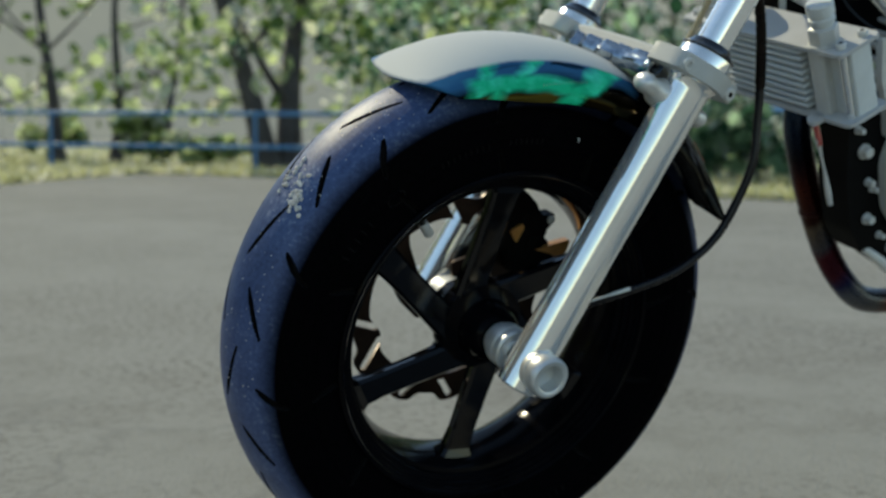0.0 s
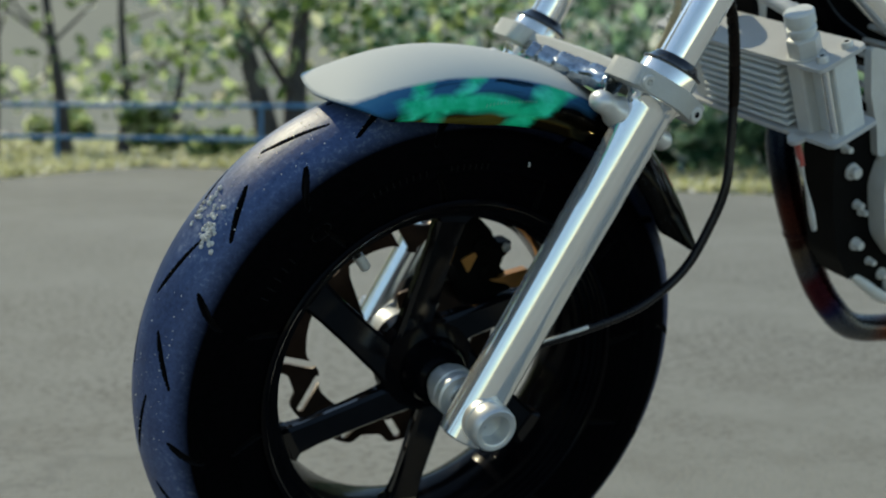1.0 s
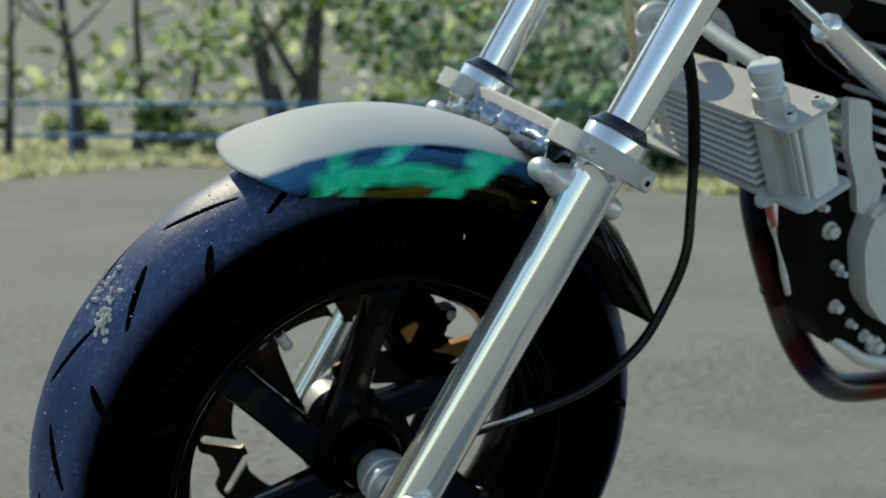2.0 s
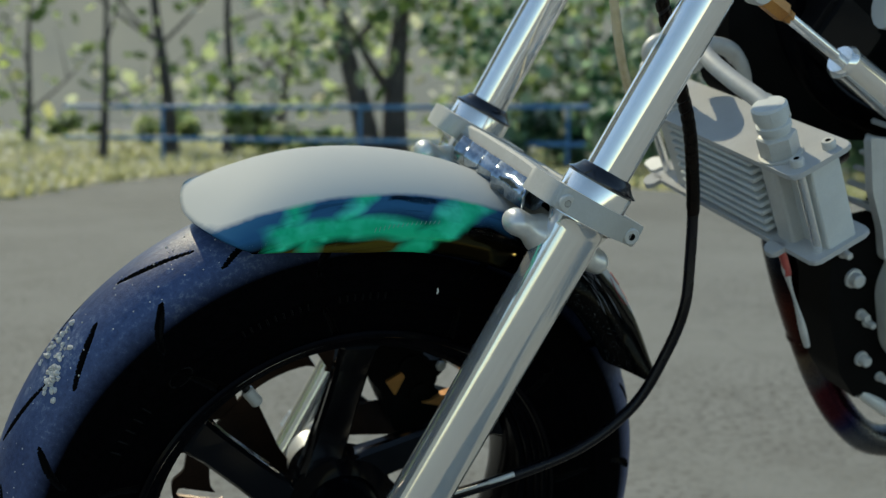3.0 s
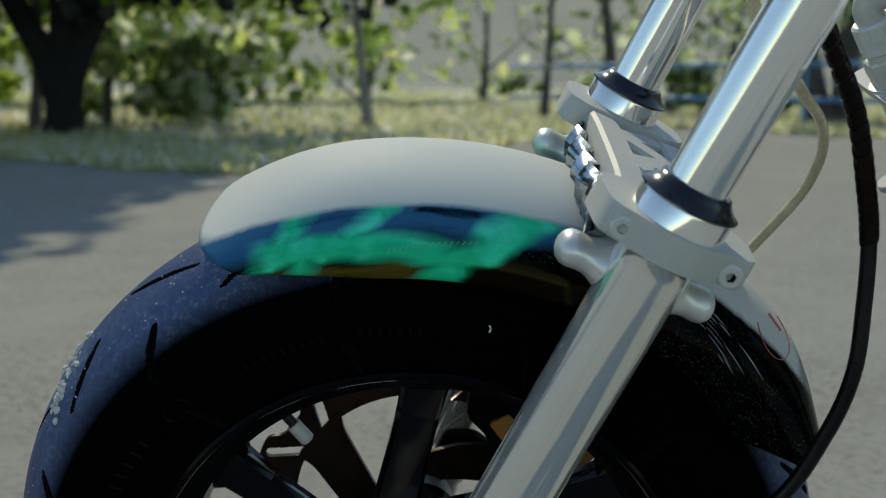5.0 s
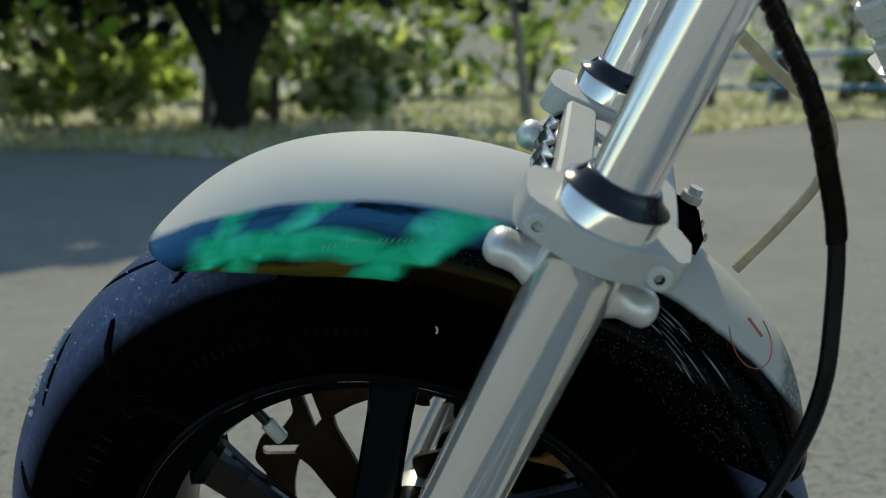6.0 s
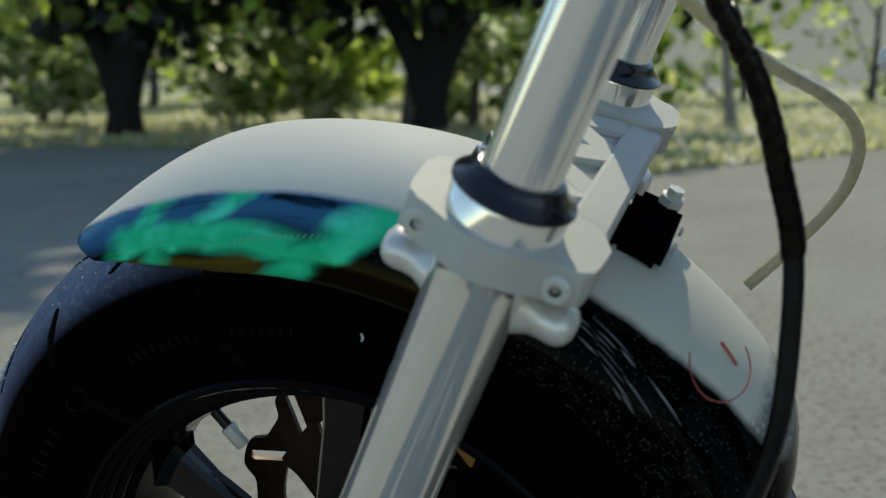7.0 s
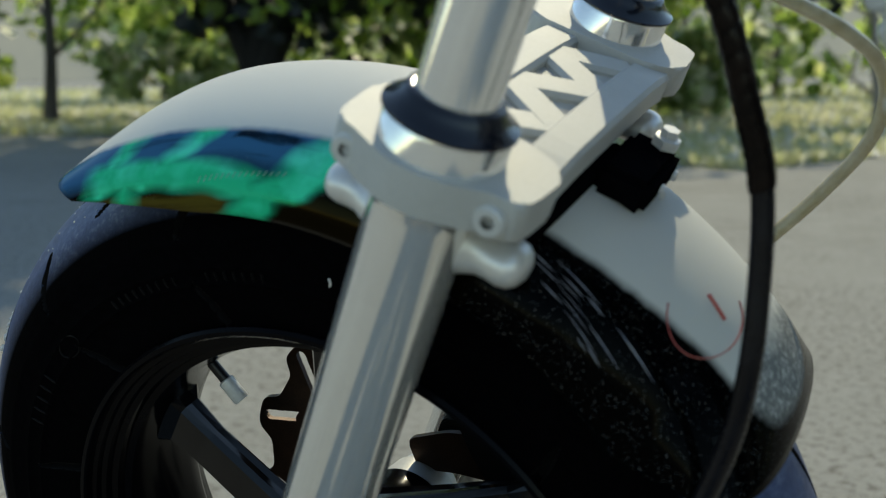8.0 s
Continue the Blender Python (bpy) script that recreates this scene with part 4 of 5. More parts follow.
def socket_bolt(parent, centre, axis, r=0.0048, h=0.004, material=None):
    """A socket-head bolt with a hexagonal recess."""
    b = part("bolt", lathe(centre, axis, [(0, r), (h * 0.8, r), (h, r * 0.85), (h, r * 0.41)], 24), material or SATIN, parent)
    a, u, v = basis(axis)
    bm = bmesh.new()
    ring = [Vector(centre) + a * h + (u * math.cos(t) + v * math.sin(t)) * r * 0.42 for t in (math.pi / 3 * k for k in range(6))]
    hi = [bm.verts.new(p) for p in ring]
    lo = [bm.verts.new(p - a * h * 0.7) for p in ring]
    for k in range(6):
        bm.faces.new((hi[k], hi[(k + 1) % 6], lo[(k + 1) % 6], lo[k]))
    bm.faces.new(lo)
    part("socket", bm, BLACK_PLASTIC, b, smooth=False)
    return b


def fork_brace():
    """Billet brace: a split clamp round each leg, joined by an arched bridge over the fender."""
    s0, s1 = 0.2690, 0.284
    brace = None
    for sd in (-1, 1):
        outline = [(0.039, 0.004), (0.037, 0.0145), (0.0255, 0.0155), (0.018, 0.0205), (0.006, 0.0262), (-0.006, 0.0262), (-0.018, 0.0205), (-0.0255, 0.0165), (-0.032, 0.0150), (-0.035, 0.006),
                   (-0.037, -0.020), (-0.030, -0.030), (0.026, -0.030), (0.040, -0.018)]
        ob = part("clamp", prism(rounded(outline, 0.006, 4), fork_frame(sd, s0), s1 - s0, 0.0012, 1),
                  BILLET, bike if brace is None else brace, "silver billet fork brace clamp")
        if brace is None:
            brace = ob
            ob.name = "fork_brace"
            tagged(ob, "silver billet fork brace bolted round both legs")
        for p in (-0.0255, 0.0285):
            socket_bolt(brace, on_fork(sd, 0.2750, p, 0.0140), (0, sd, 0), 0.0056, 0.0038)
    # bridge: front and rear bars arching over the fender, joined by slanting ribs with open pockets
    def bar(name, a, b, top, thick=0.013):
        """A bar from a to b, each (rearward, across), with the given half width and top height."""
        secs = []
        (p0, y0, w0), (p1, y1, w1) = a, b
        across = Vector((y1 - y0, p0 - p1, 0)).normalized()
        for i in range(13):
            f = i / 12
            p, y, w = p0 + (p1 - p0) * f, y0 + (y1 - y0) * f, w0 + (w1 - w0) * f
            lift = top + 0.003 * (1 - (y / 0.070) ** 4)
            sec = []
            for e, q in ((-1, 0), (-1, thick - 0.002), (-0.80, thick), (0.80, thick), (1, thick - 0.002), (1, 0)):
                sec.append(FORK_U * (0.268 + lift + q) + FORK_P * (p + across.x * e * w) + Vector((0.001, y + across.y * e * w, 0)))
            secs.append(sec)
        bm = bmesh.new()
        rings = [[bm.verts.new(v) for v in s] for s in secs]
        for A, B in zip(rings, rings[1:]):
            for k in range(6):
                bm.faces.new((A[k], A[(k + 1) % 6], B[(k + 1) % 6], B[k]))
        bm.faces.new(rings[0])
        bm.faces.new(rings[-1])
        part(name, bm, BILLET, brace, smooth=False)
    bar("bridge", (-0.0150, -0.070, 0.0085), (-0.0150, 0.070, 0.0085), 0.0)
    bar("bridge", (0.0280, -0.070, 0.0085), (0.0280, 0.070, 0.0085), 0.0)
    for a, b in ((-0.056, -0.034), (-0.012, -0.034), (-0.012, 0.012), (0.034, 0.012), (0.034, 0.056)):
        bar("rib", (-0.0085, a, 0.0085), (0.0215, b, 0.0085), -0.0012)
    floor_plate = [FORK_U * (0.2762 + 0.003 * (1 - (y / 0.070) ** 4)) + FORK_P * p + Vector((0.001, y, 0)) for y in np.linspace(-0.068, 0.068, 15) for p in (-0.012, 0.026)]
    pan = mesh_object("pocket_floor", floor_plate, [(2 * k, 2 * k + 1, 2 * k + 3, 2 * k + 2) for k in range(14)], BILLET, brace)
    pan.modifiers.new("thickness", "SOLIDIFY").thickness = 0.003
    return brace


brace = fork_brace()


# fender
def fender_point(th, v):
    """th in radians round the axle, v from -1 to 1 across."""
    d = math.degrees(th)
    edge = 0.2165 + 0.020 * max(0, (d - 92) / 22) ** 1.7 - 0.0065 * min(1, max(0, (52 - d) / 12)) + 0.0190 * max(0, (38.5 - d) / 8.5) ** 1.1
    crown = 0.2602 - 0.0102 * max(0, (d - 94.7) / 20) ** 2 - 0.010 * max(0, (40 - d) / 12) ** 2
    a = abs(v)
    phi = a * math.pi / 2
    y = 0.0715 * math.sin(phi) * (1 if v > 0 else -1) + 0.0084 * max(0, d - 60) / 50
    k = max(0.0, math.cos(phi)) ** 0.98
    r = edge + (crown - edge) * k
    return Vector((r * math.cos(th), y, r * math.sin(th)))


def build_fender():
    nu, nv = 110, 60
    verts, faces = [], []
    for i in range(nu + 1):
        u = i / nu
        for j in range(nv + 1):
            v = -1 + 2 * j / nv
            a = abs(v)
            lo = 27.0 + 2.8 * a ** 2
            hi = 117.3 - 6.0 * a ** 1.6
            th = radians(lo + (hi - lo) * u)
            verts.append(fender_point(th, v))
    for i in range(nu):
        for j in range(nv):
            a = i * (nv + 1) + j
            faces.append((a, a + 1, a + nv + 2, a + nv + 1))
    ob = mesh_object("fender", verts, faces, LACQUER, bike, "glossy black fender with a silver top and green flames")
    sol = ob.modifiers.new("thickness", "SOLIDIFY")
    sol.thickness, sol.offset = 0.0022, -1
    return ob


fender = build_fender()

# dark polished web between brace and fender, with open triangles
DARK_CHROME = surface("dark_chrome", (0.10, 0.14, 0.19), (0.52, 0.58, 0.62), 0.12, 0.9, 60, 500, 0.0)
wf = fork_frame(-1, 0.257)
rng = np.random.default_rng(8)
cols = [(-0.150 + 0.132 * k / 11 + rng.uniform(-0.003, 0.003), -0.0265 - 0.0050 * (k % 2) + rng.uniform(-0.001, 0.001), rng.uniform(-0.004, 0.004)) for k in range(12)]
fold_v = [wf @ Vector((p + dp, y + (tw if z > 0 else -tw), z)) for y, p, tw in cols for z, dp in ((-0.001, 0.003), (0.007, 0.0), (0.0175, 0.002))]
fold_f = [(3 * k + j, 3 * k + j + 1, 3 * k + j + 4, 3 * k + j + 3) for k in range(11) for j in (0, 1)]
fold = mesh_object("folded_web", fold_v, fold_f, DARK_CHROME, brace, "folded polished web under the bridge")
thick = fold.modifiers.new("thickness", "SOLIDIFY")
thick.thickness, thick.offset = 0.002, 0
part("web", prism(rounded([(-0.155, 0.001), (-0.020, 0.001), (-0.016, 0.010), (-0.020, 0.018), (-0.155, 0.018)], 0.004), wf @ pose(-0.022, 0, 0) @ Matrix(((0, 0, 1, 0), (1, 0, 0, 0), (0, 1, 0, 0), (0, 0, 0, 1))), 0.003, 0.0006),
     DARK_CHROME, brace, "polished web under the bridge")

# black bracket behind the bridge with a hose clip
br_m = fork_frame(-1, 0.264) @ pose(0.0485, -FORK_Y - 0.008, -0.004)
BRACKET = surface("bracket_plastic", (0.0015, 0.0015, 0.002), (0.004, 0.004, 0.005), 0.75, 0.0, 60, 700, 0.00008, 0.1, 0.0, 0.0)
brk = part("hose_bracket", block(br_m, 0.023, 0.047, 0.015, 0.003), BRACKET, bike, "black plastic hose bracket with silver screws")
for dy, dz in ((-0.008, 0.002), (0.003, -0.003), (0.012, 0.003)):
    part("screw", lathe(br_m @ Vector((0.013, dy, dz)), FORK_P, [(0, 0.0024), (0.0014, 0.0020), (0.0016, 0)], 12), SATIN, brk)
part("clip_bolt", lathe(br_m @ Vector((0.004, -0.016, 0.0085)), FORK_U, [(0, 0.006), (0.004, 0.006), (0.0045, 0.004), (0.008, 0.004), (0.008, 0)], 6), SATIN, brk, "silver hexagon bolt")


def on_fender(deg, y, lift):
    """A point over the fender's skin at an angle round the axle and a place across."""
    v = math.asin(max(-1.0, min(1.0, (y - 0.0084 * max(0, deg - 60) / 50) / 0.0715))) / (math.pi / 2)
    p = fender_point(radians(deg), v)
    out = Vector((p.x, 0, p.z)).normalized() * math.cos(v * math.pi / 2) + Vector((0, math.sin(v * math.pi / 2), 0))
    return p + out * lift


stay = [on_fender(d, y, 0.0022) for d, y in ((57.0, 0.020), (57.2, 0.0), (57.3, -0.022), (57.6, -0.040), (58.0, -0.052), (58.4, -0.060))]
part("stay", sweep(smooth_path(stay, 5), 0.0044, 10), BRACKET, brk, "black stay lying across the fender")
tongue = [on_fender(d, y, 0.0026) for d, y in ((58.0, 0.004), (56.4, 0.0), (54.8, -0.003), (53.4, -0.004))]
part("tongue", sweep(smooth_path(tongue, 5), lambda t: 0.0042 - 0.0012 * t, 10), BRACKET, brk)


# red oval line on the fender's tail
def tail_mark():
    def ring(t):
        p = fender_point(radians(42.0 + 3.5 * math.cos(t)), -0.245 + 0.21 * math.sin(t))
        return p + Vector((p.x, 0, p.z)).normalized() * 0.0003
    pts = [ring(radians(a)) for a in range(120, 331, 6)]
    part("oval_mark", sweep(pts, 0.00028, 6), RED_PAINT, fender, "thin red painted oval outline")
    dash = [fender_point(radians(41.6 + k), -0.19 + 0.012 * k) * 1.001 for k in (-1.2, 0, 1.2)]
    part("dash_mark", sweep(dash, 0.0009, 6), RED_PAINT, fender, "short red painted dash")


tail_mark()
TICK = surface("pale_green_print", (0.10, 0.24, 0.19), (0.20, 0.36, 0.30), 0.4, 0.0, 80, 900, 0.0)
for k in range(15):
    d = 92.3 - 0.74 * k
    y = -0.0628 + 0.0017 * k / 14
    part("lettering_bar", sweep([on_fender(d + 0.16, y - 0.0006, 0.00005), on_fender(d, y, 0.00005), on_fender(d - 0.16, y + 0.0006, 0.00005)], 0.00020, 6), TICK, fender)
# Thin pale streaks of random length along the rear flank.
STREAK_TONE = surface("pale_streak", (0.12, 0.13, 0.20), (0.40, 0.42, 0.46), 0.3, 0.0, 80, 900, 0.0)
rng = np.random.default_rng(21)
for k in range(14):
    d0, ln = rng.uniform(46, 57), rng.uniform(1.5, 8.0)
    y0 = -0.0520 - 0.0105 * (k / 13) - 0.00040 * (57 - d0)
    pts = [on_fender(d0 - ln * f, y0 - 0.00048 * f * ln, 0.00004) for f in (0.0, 0.33, 0.66, 1.0)]
    w = rng.uniform(0.00010, 0.00030)
    part("streak_line", sweep(smooth_path(pts, 4), lambda t: w * math.sin(math.pi * min(max(t, 0.06), 0.94)), 5), STREAK_TONE, fender, "thin pale streak")

# black control hose with a spiral wrap
hose_pts = smooth_path([(0.120, -0.062, 0.47), (0.148, -0.060, 0.425), (0.168, -0.060, 0.380), (0.188, -0.060, 0.335), (0.206, -0.060, 0.297), (0.215, -0.062, 0.262), (0.2195, -0.0634, 0.237),
                        (0.2195, -0.070, 0.205), (0.2165, -0.078, 0.172), (0.207, -0.080, 0.139), (0.187, -0.081, 0.100), (0.148, -0.082, 0.071), (0.0967, -0.0832, 0.0556), (0.055, -0.080, 0.044), (0.030, -0.070, 0.030)], 10)
last = min(k for k, p in enumerate(hose_pts) if p.x < 0.101 and p.z < 0.06)
hose = part("hose", sweep(hose_pts, 0.0039, 18), HOSE_BLACK, bike, "black rubber control hose")
wire = [p + Vector((0, -0.0032, 0.0036)) for p in hose_pts[last:]]
part("ferrule", sweep(wire[:5], lambda t: 0.0019 - 0.0004 * t, 12), SATIN, hose, "crimped silver ferrule")
part("cable_end", sweep(wire[4:], 0.0011, 10), SATIN, hose, "bare silver cable beside the hose")


def spiral_wrap():
    upper = [p for p in hose_pts if p.z > 0.236]
    pts = []
    n = len(upper)
    turns, per = 31, 18
    for i in range(turns * per + 1):
        f = i / (turns * per) * (n - 1)
        k = min(int(f), n - 2)
        p = upper[k].lerp(upper[k + 1], f - k)
        d, u, v = basis(upper[k + 1] - upper[k], (0, 1, 0))
        t = 2 * math.pi * i / per
        pts.append((p, d, u * math.cos(t) + v * math.sin(t)))
    bm = bmesh.new()
    rows = []
    for p, d, o in pts:
        rows.append([bm.verts.new(p + o * r + d * s) for r, s in ((0.0038, -0.0036), (0.0045, -0.0033), (0.0048, 0.0), (0.0045, 0.0033), (0.0038, 0.0036))])
    for A, B in zip(rows, rows[1:]):
        for k in range(4):
            bm.faces.new((A[k], A[k + 1], B[k + 1], B[k]))
    part("spiral_wrap", bm, WRAP, hose, "black plastic spiral wrap")


spiral_wrap()

# yellowed clear tube looping behind the fork
tube_pts = smooth_path([(0.128, -0.045, 0.43), (0.148, -0.038, 0.372), (0.166, -0.028, 0.334), (0.188, -0.010, 0.306), (0.207, 0.018, 0.284), (0.226, 0.048, 0.264), (0.238, 0.072, 0.245), (0.241, 0.084, 0.226), (0.234, 0.088, 0.204),
                        (0.214, 0.084, 0.180), (0.192, 0.074, 0.160)], 8)
part("breather_tube", sweep(tube_pts, 0.0031, 16), TUBE, bike, "yellowed clear breather tube")


# oil cooler
def oil_cooler():
    near_lo, near_hi = Vector((0.2945, -0.1090, 0.2093)), Vector((0.2592, -0.1090, 0.2741))
    up = (near_hi - near_lo).normalized()
    across = Vector((0, 1, 0))
    back = across.cross(up).normalized()
    if back.x < 0:
        back = -back
    H = (near_hi - near_lo).length
    m = Matrix(((back.x, across.x, up.x, near_lo.x), (back.y, across.y, up.y, near_lo.y), (back.z, across.z, up.z, near_lo.z), (0, 0, 0, 1)))
    L, D = 0.215, 0.050
    cooler = tagged(part("oil_cooler", block(m @ pose(D / 2 + 0.004, L / 2 + 0.005, H / 2), D - 0.014, L - 0.10, H - 0.012, 0.001), ANODISED, bike), "silver finned oil cooler with two end plates")
    pl = rounded([(0, 0), (D, 0), (D, L), (0, L)], 0.006)
    part("top_plate", prism(pl, m @ pose(0, 0, H - 0.004), 0.004, 0.0008), PLATE, cooler)
    part("bottom_plate", prism(pl, m @ pose(0, 0, 0), 0.004, 0.0008), PLATE, cooler)
    for y0 in (0.030, L - 0.052):
        part("end_tank", prism(rounded([(0.006, 0), (D - 0.006, 0), (D - 0.006, 0.018), (0.006, 0.018)], 0.003), m @ pose(0, y0, 0.004), H - 0.008, 0.001), SATIN, cooler)
    part("end_wall", prism(rounded([(0.016, 0.004), (D - 0.010, 0.004), (D - 0.010, 0.031), (0.016, 0.031)], 0.002), m @ pose(0, 0, 0.004), H - 0.008, 0.0005), ANODISED, cooler)
    for k in range(9):
        z = 0.008 + k * (H - 0.018) / 8
        f = part("fin", prism(rounded([(0.001, 0.052), (D - 0.002, 0.052), (D - 0.002, L - 0.056), (0.001, L - 0.056)], 0.002, 2), m @ pose(0, 0, z), 0.0032, 0.0006, 1), ANODISED, cooler)
    for x, y in ((0.012, 0.010), (D - 0.012, 0.010), (0.012, L - 0.012), (D - 0.012, L - 0.012)):
        part("tie_rod", rod(m @ Vector((x, y, 0.003)), m @ Vector((x, y, H - 0.003)), 0.0036, 16), POLISHED, cooler)
        if y < 0.02 or y > 0.1:
            socket_bolt(cooler, m @ Vector((x, y, H)), up, 0.0048, 0.0055)
    for y in (0.032, L - 0.040):
        f0 = m @ Vector((D * 0.30, y, H))
        ft = part("fitting", lathe(f0, up, [(0, 0.0128), (0.0010, 0.0135), (0.0155, 0.0135), (0.0170, 0.0118), (0.0175, 0.0100)], 6), SATIN, cooler, "hexagonal hose fitting")
        part("washer", lathe(f0, up, [(0, 0.0), (0, 0.0150), (0.0014, 0.0150), (0.0016, 0.0120)], 28), SATIN, ft)
        part("union", lathe(f0 + up * 0.0172, up, [(0, 0.0100), (0.0030, 0.0102), (0.0040, 0.0118), (0.0075, 0.0118), (0.0085, 0.0104), (0.0115, 0.0104), (0.0125, 0.0122), (0.0205, 0.0122), (0.0220, 0.0108), (0.0222, 0)], 24), ANODISED, ft)
        if y > 0.1:
            part("wrench_nut", lathe(f0 + up * 0.0212, up, [(0, 0.0102), (0.0006, 0.0128), (0.0150, 0.0128), (0.0165, 0.0110), (0.0165, 0)], 6), ANODISED, ft)
        part("wrench_flat", block(Matrix.Translation(f0 + up * 0.0337) @ m.to_3x3().to_4x4(), 0.0150, 0.0210, 0.0062, 0.0006), ANODISED, ft)
    hose_line = [(0.262, -0.082, 0.306), (0.2605, -0.062, 0.3135), (0.2575, -0.030, 0.3215), (0.256, -0.004, 0.329), (0.259, 0.014, 0.335), (0.272, 0.024, 0.337), (0.297, 0.030, 0.331), (0.316, 0.034, 0.308), (0.325, 0.036, 0.26)]
    oil_hose = part("braided_hose", sweep(smooth_path(hose_line, 8), 0.0064, 18), BRAID, cooler, "steel braided oil hose")
    part("hose_end", sweep(smooth_path(hose_line[:2], 4), lambda t: 0.0085 - 0.0008 * t, 12), SATIN, oil_hose, "silver hose end fitting")
    far = m @ Vector((D * 0.30, L - 0.040, H)) + up * 0.0385
    part("elbow", sweep(smooth_path([far - up * 0.004, far + up * 0.008, far + up * 0.016 + Vector((0.008, -0.002, 0)), far + up * 0.018 + Vector((0.022, -0.004, -0.002)), far + up * 0.008 + Vector((0.040, -0.004, -0.008))], 6), 0.0082, 18), SATIN, cooler, "silver elbow fitting")
    for y in (0.040, L - 0.010):
        part("ear", prism(rounded([(-0.010, 0), (0.006, 0), (0.006, 0.016), (-0.004, 0.016), (-0.010, 0.010)], 0.004), m @ pose(-0.001, y - 0.008, 0.0), 0.004, 0.0008), PLATE, cooler)
    part("side_tab", prism(rounded([(0, 0), (0.02, 0), (0.016, 0.022), (0.004, 0.022)], 0.004), m @ pose(0.002, L - 0.004, 0.002), 0.004, 0.0008), SATIN, cooler)


oil_cooler()

# exhaust header
pipe_pts = smooth_path([(0.44, 0.055, 0.25), (0.395, 0.048, 0.225), (0.386, 0.042, 0.185), (0.404, 0.040, 0.140), (0.434, 0.036, 0.085), (0.460, 0.026, 0.038), (0.482, 0.014, 0.008), (0.512, 0.008, -0.012),
                        (0.56, 0.004, -0.016), (0.62, 0.0, -0.010), (0.72, 0.0, 0.0)], 8)
pipe = part("exhaust_pipe", sweep(pipe_pts, 0.0145, 28), BLUED, bike, "heat-blued steel exhaust pipe")
part("weld", lathe((0.432, 0.036, 0.089), (0.45, -0.06, -0.89), [(0, 0.0144), (0.0015, 0.0158), (0.004, 0.0158), (0.0055, 0.0144)], 28), BLUED, pipe)


def engine():
    """Finned cylinder, dark crankcase and silver side cover."""
    case = tagged(part("crankcase", prism(rounded([(0.358, 0.205), (0.376, 0.139), (0.399, 0.090), (0.424, 0.064), (0.440, 0.074), (0.455, 0.056), (0.511, 0.030), (0.62, 0.02), (0.66, 0.06), (0.66, 0.20), (0.50, 0.23)], 0.007),
                                              Matrix(((1, 0, 0, 0), (0, 0, -1, -0.012), (0, 1, 0, 0), (0, 0, 0, 1))), 0.038, 0.004), ENGINE_BLACK, bike), "black engine crankcase with silver bolts")
    part("side_cover", prism(rounded([(0.418, 0.200), (0.412, 0.165), (0.432, 0.115), (0.462, 0.090), (0.56, 0.088), (0.60, 0.12), (0.60, 0.20), (0.50, 0.215)], 0.010),
                             Matrix(((1, 0, 0, 0), (0, 0, -1, -0.048), (0, 1, 0, 0), (0, 0, 0, 1))), 0.022, 0.005), SATIN, case, "silver engine side cover")
    for x, z, r in ((0.388, 0.1746, 0.0078), (0.4045, 0.1430, 0.0046), (0.4125, 0.1360, 0.0040), (0.416, 0.104, 0.0062), (0.372, 0.196, 0.0042), (0.440, 0.0860, 0.0040), (0.462, 0.072, 0.006)):
        part("case_bolt", lathe((x, -0.049, z), (0, -1, 0), [(0, r), (0.003, r), (0.003, r * 0.72), (0.009, r * 0.72), (0.010, r * 0.6), (0.010, 0)], 18), SATIN, case)
    part("drain_bolt", lathe((0.476, -0.046, 0.063), (0.1, -1, -0.1), [(0, 0.0075), (0.004, 0.0085), (0.008, 0.0080), (0.009, 0.0060), (0.014, 0.0058), (0.015, 0.0045), (0.015, 0)], 20), SATIN, case)
    part("peg_mount", sweep(smooth_path([(0.428, -0.046, 0.070), (0.446, -0.050, 0.060), (0.470, -0.052, 0.048), (0.505, -0.054, 0.042)], 5), lambda t: 0.0045 + 0.003 * t, 12), SATIN, case, "silver cast bracket under the crankcase")
    cyl = part("cylinder", block(pose(0.492, -0.020, 0.262, 0, 14), 0.11, 0.04, 0.12, 0.006), ENGINE_BLACK, case)
    for k in range(9):
        z = 0.206 + k * 0.0125
        x = 0.462 + (z - 0.206) * 0.20
        part("cooling_fin", block(pose(x + 0.018, -0.026, z, 0, 14), 0.150, 0.058, 0.0042, 0.0012), SATIN, cyl)
    part("cylinder_bracket", prism(rounded([(0.366, 0.288), (0.392, 0.286), (0.404, 0.252), (0.428, 0.222), (0.430, 0.192), (0.408, 0.190), (0.398, 0.216), (0.380, 0.246)], 0.004),
                                   Matrix(((1, 0, 0, 0), (0, 0, -1, -0.050), (0, 1, 0, 0), (0, 0, 0, 1))), 0.008, 0.001), SATIN, case, "silver bracket in front of the cylinder")
    part("head_cover", block(pose(0.52, -0.02, 0.338, 0, 14), 0.12, 0.06, 0.034, 0.010), SATIN, case)


engine()

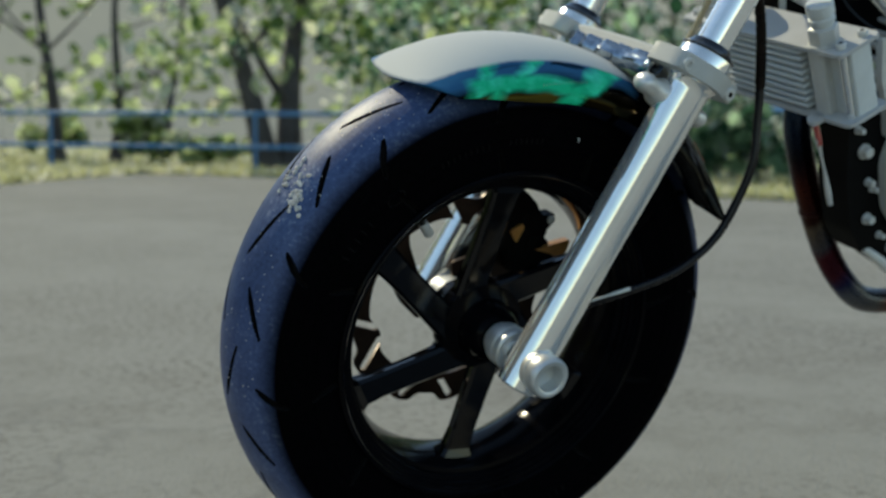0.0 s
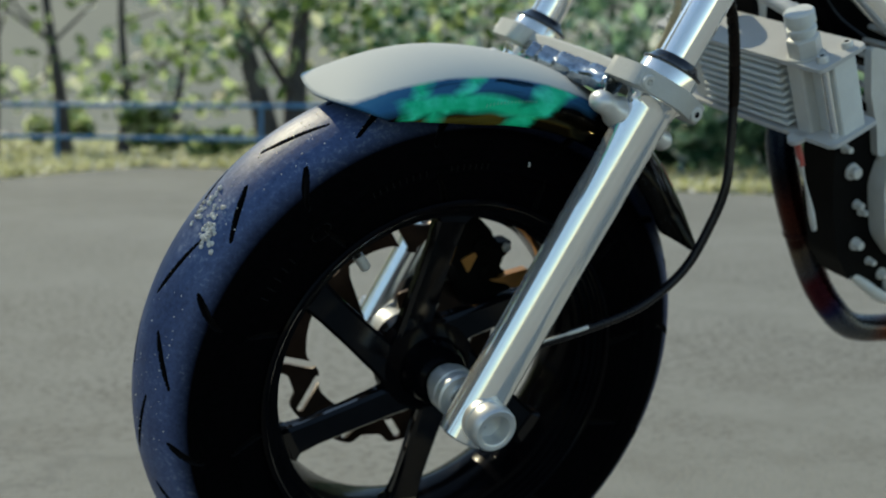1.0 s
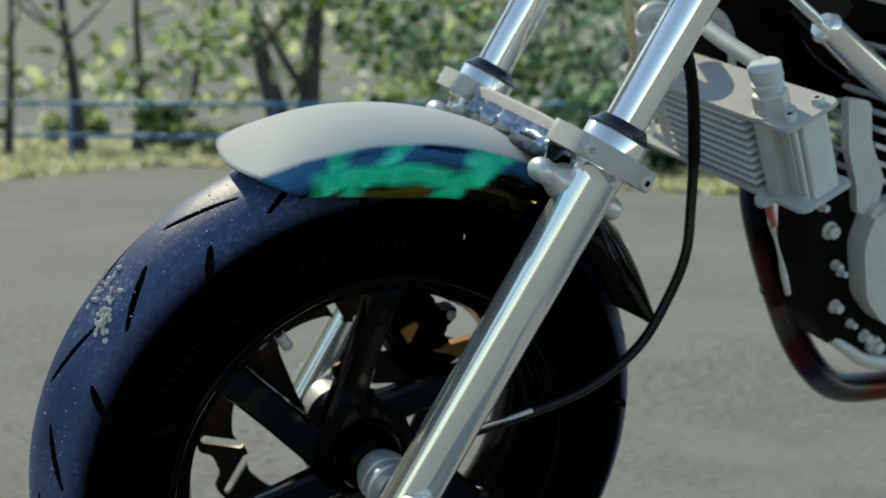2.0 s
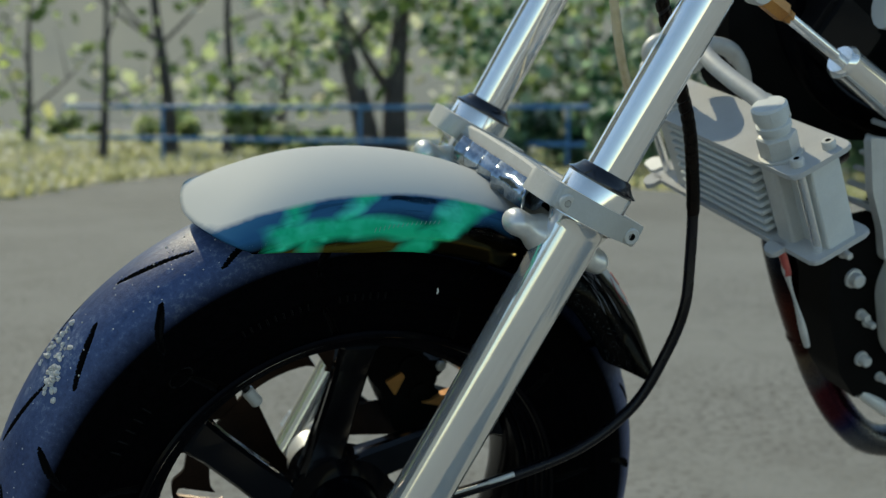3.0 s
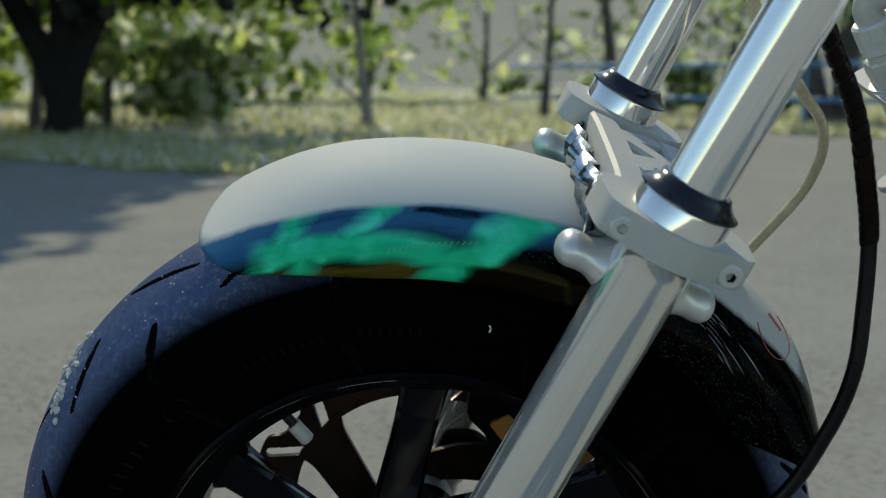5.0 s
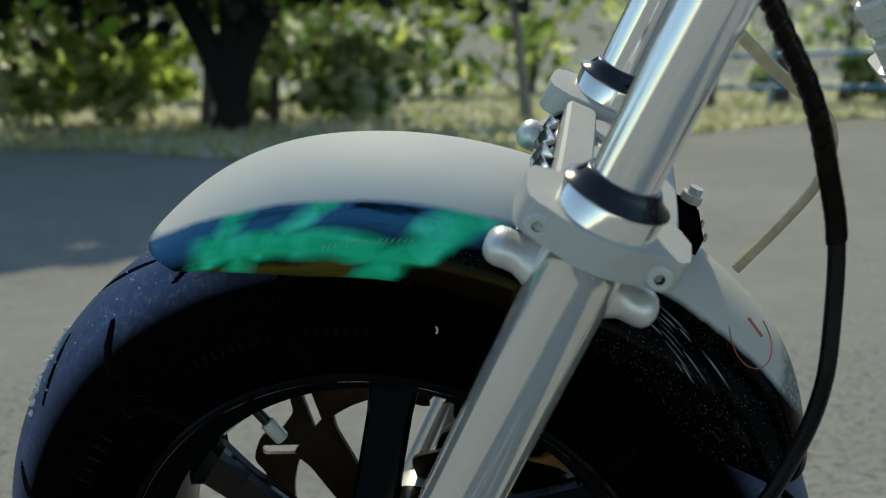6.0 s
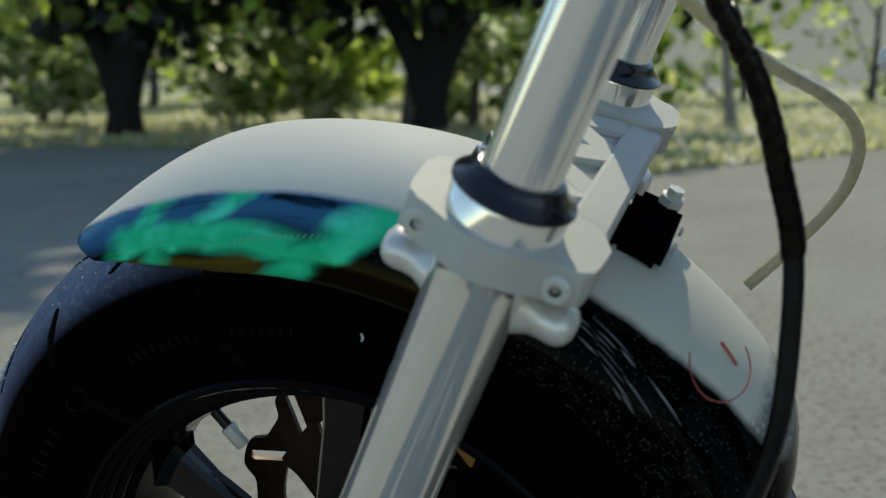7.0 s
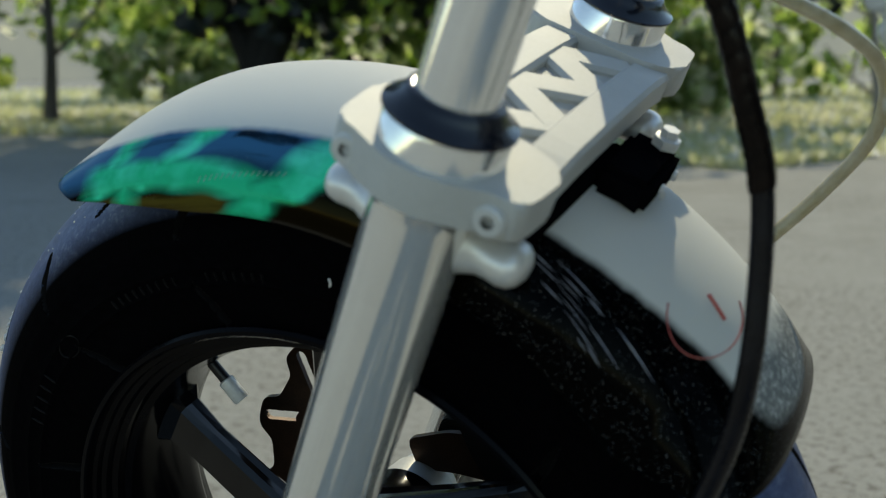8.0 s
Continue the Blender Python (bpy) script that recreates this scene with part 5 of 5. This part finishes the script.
# steering damper: rod, gold end and silver body
damper = part("damper_body", lathe((0.327, -0.052, 0.343), (0.80, 0.0, -0.42), [(0, 0.0), (0, 0.0100), (0.004, 0.0128), (0.0055, 0.0128), (0.007, 0.0120), (0.130, 0.0120), (0.132, 0.0100), (0.132, 0)], 32),
              POLISHED, bike, "silver steering damper")
part("damper_rod", rod((0.259, -0.052, 0.3787), (0.329, -0.052, 0.342), 0.0040, 16), CHROME, damper)
part("rod_end", lathe((0.251, -0.052, 0.383), (0.80, 0, -0.42), [(0, 0.0), (0, 0.0070), (0.022, 0.0070), (0.024, 0.0050), (0.030, 0.0045), (0.030, 0)], 6), GOLD, damper, "gold anodised rod end")
part("ball_joint", lathe((0.247, -0.045, 0.387), (0, -1, 0), [(0, 0), (0, 0.009), (0.003, 0.0105), (0.011, 0.0105), (0.014, 0.009), (0.014, 0)], 24), SATIN, damper)

# frame tubes and coil behind the cooler
frame_tube = part("frame_tube", sweep(smooth_path([(0.30, 0.03, 0.46), (0.345, 0.035, 0.36), (0.40, 0.04, 0.30), (0.50, 0.045, 0.26)], 8), 0.016, 20), BLACK_PAINT, bike, "black frame downtube")
part("frame_cover", prism(rounded([(0.285, 0.48), (0.288, 0.355), (0.306, 0.300), (0.345, 0.275), (0.432, 0.262), (0.60, 0.27), (0.60, 0.48)], 0.012),
                         Matrix(((1, 0, 0, 0), (0, 0, -1, 0.075), (0, 1, 0, 0), (0, 0, 0, 1))), 0.045, 0.006), ENGINE_BLACK, bike, "black frame cover behind the oil cooler")
part("cable_sleeve", sweep(smooth_path([(0.318, -0.050, 0.192), (0.324, -0.052, 0.178), (0.338, -0.054, 0.152), (0.355, -0.054, 0.121)], 6), lambda t: 0.0021 + 0.0009 * math.sin(9 * t), 12), BRAID, bike, "pale cable sleeve beside the crankcase")
part("cable_boot", sweep(smooth_path([(0.315, -0.049, 0.199), (0.319, -0.051, 0.190), (0.323, -0.052, 0.181)], 4), 0.0030, 12), RED_PAINT, bike, "red cable boot")
part("ignition_coil", block(pose(0.375, 0.02, 0.352, 0, 30), 0.060, 0.050, 0.045, 0.006), BLACK_PLASTIC, bike, "black ignition coil")
part("tank_edge", sweep(smooth_path([(0.36, -0.05, 0.385), (0.45, -0.07, 0.375), (0.60, -0.08, 0.37)], 6), 0.02, 16), LACQUER, bike, "green-flamed lower tank edge")
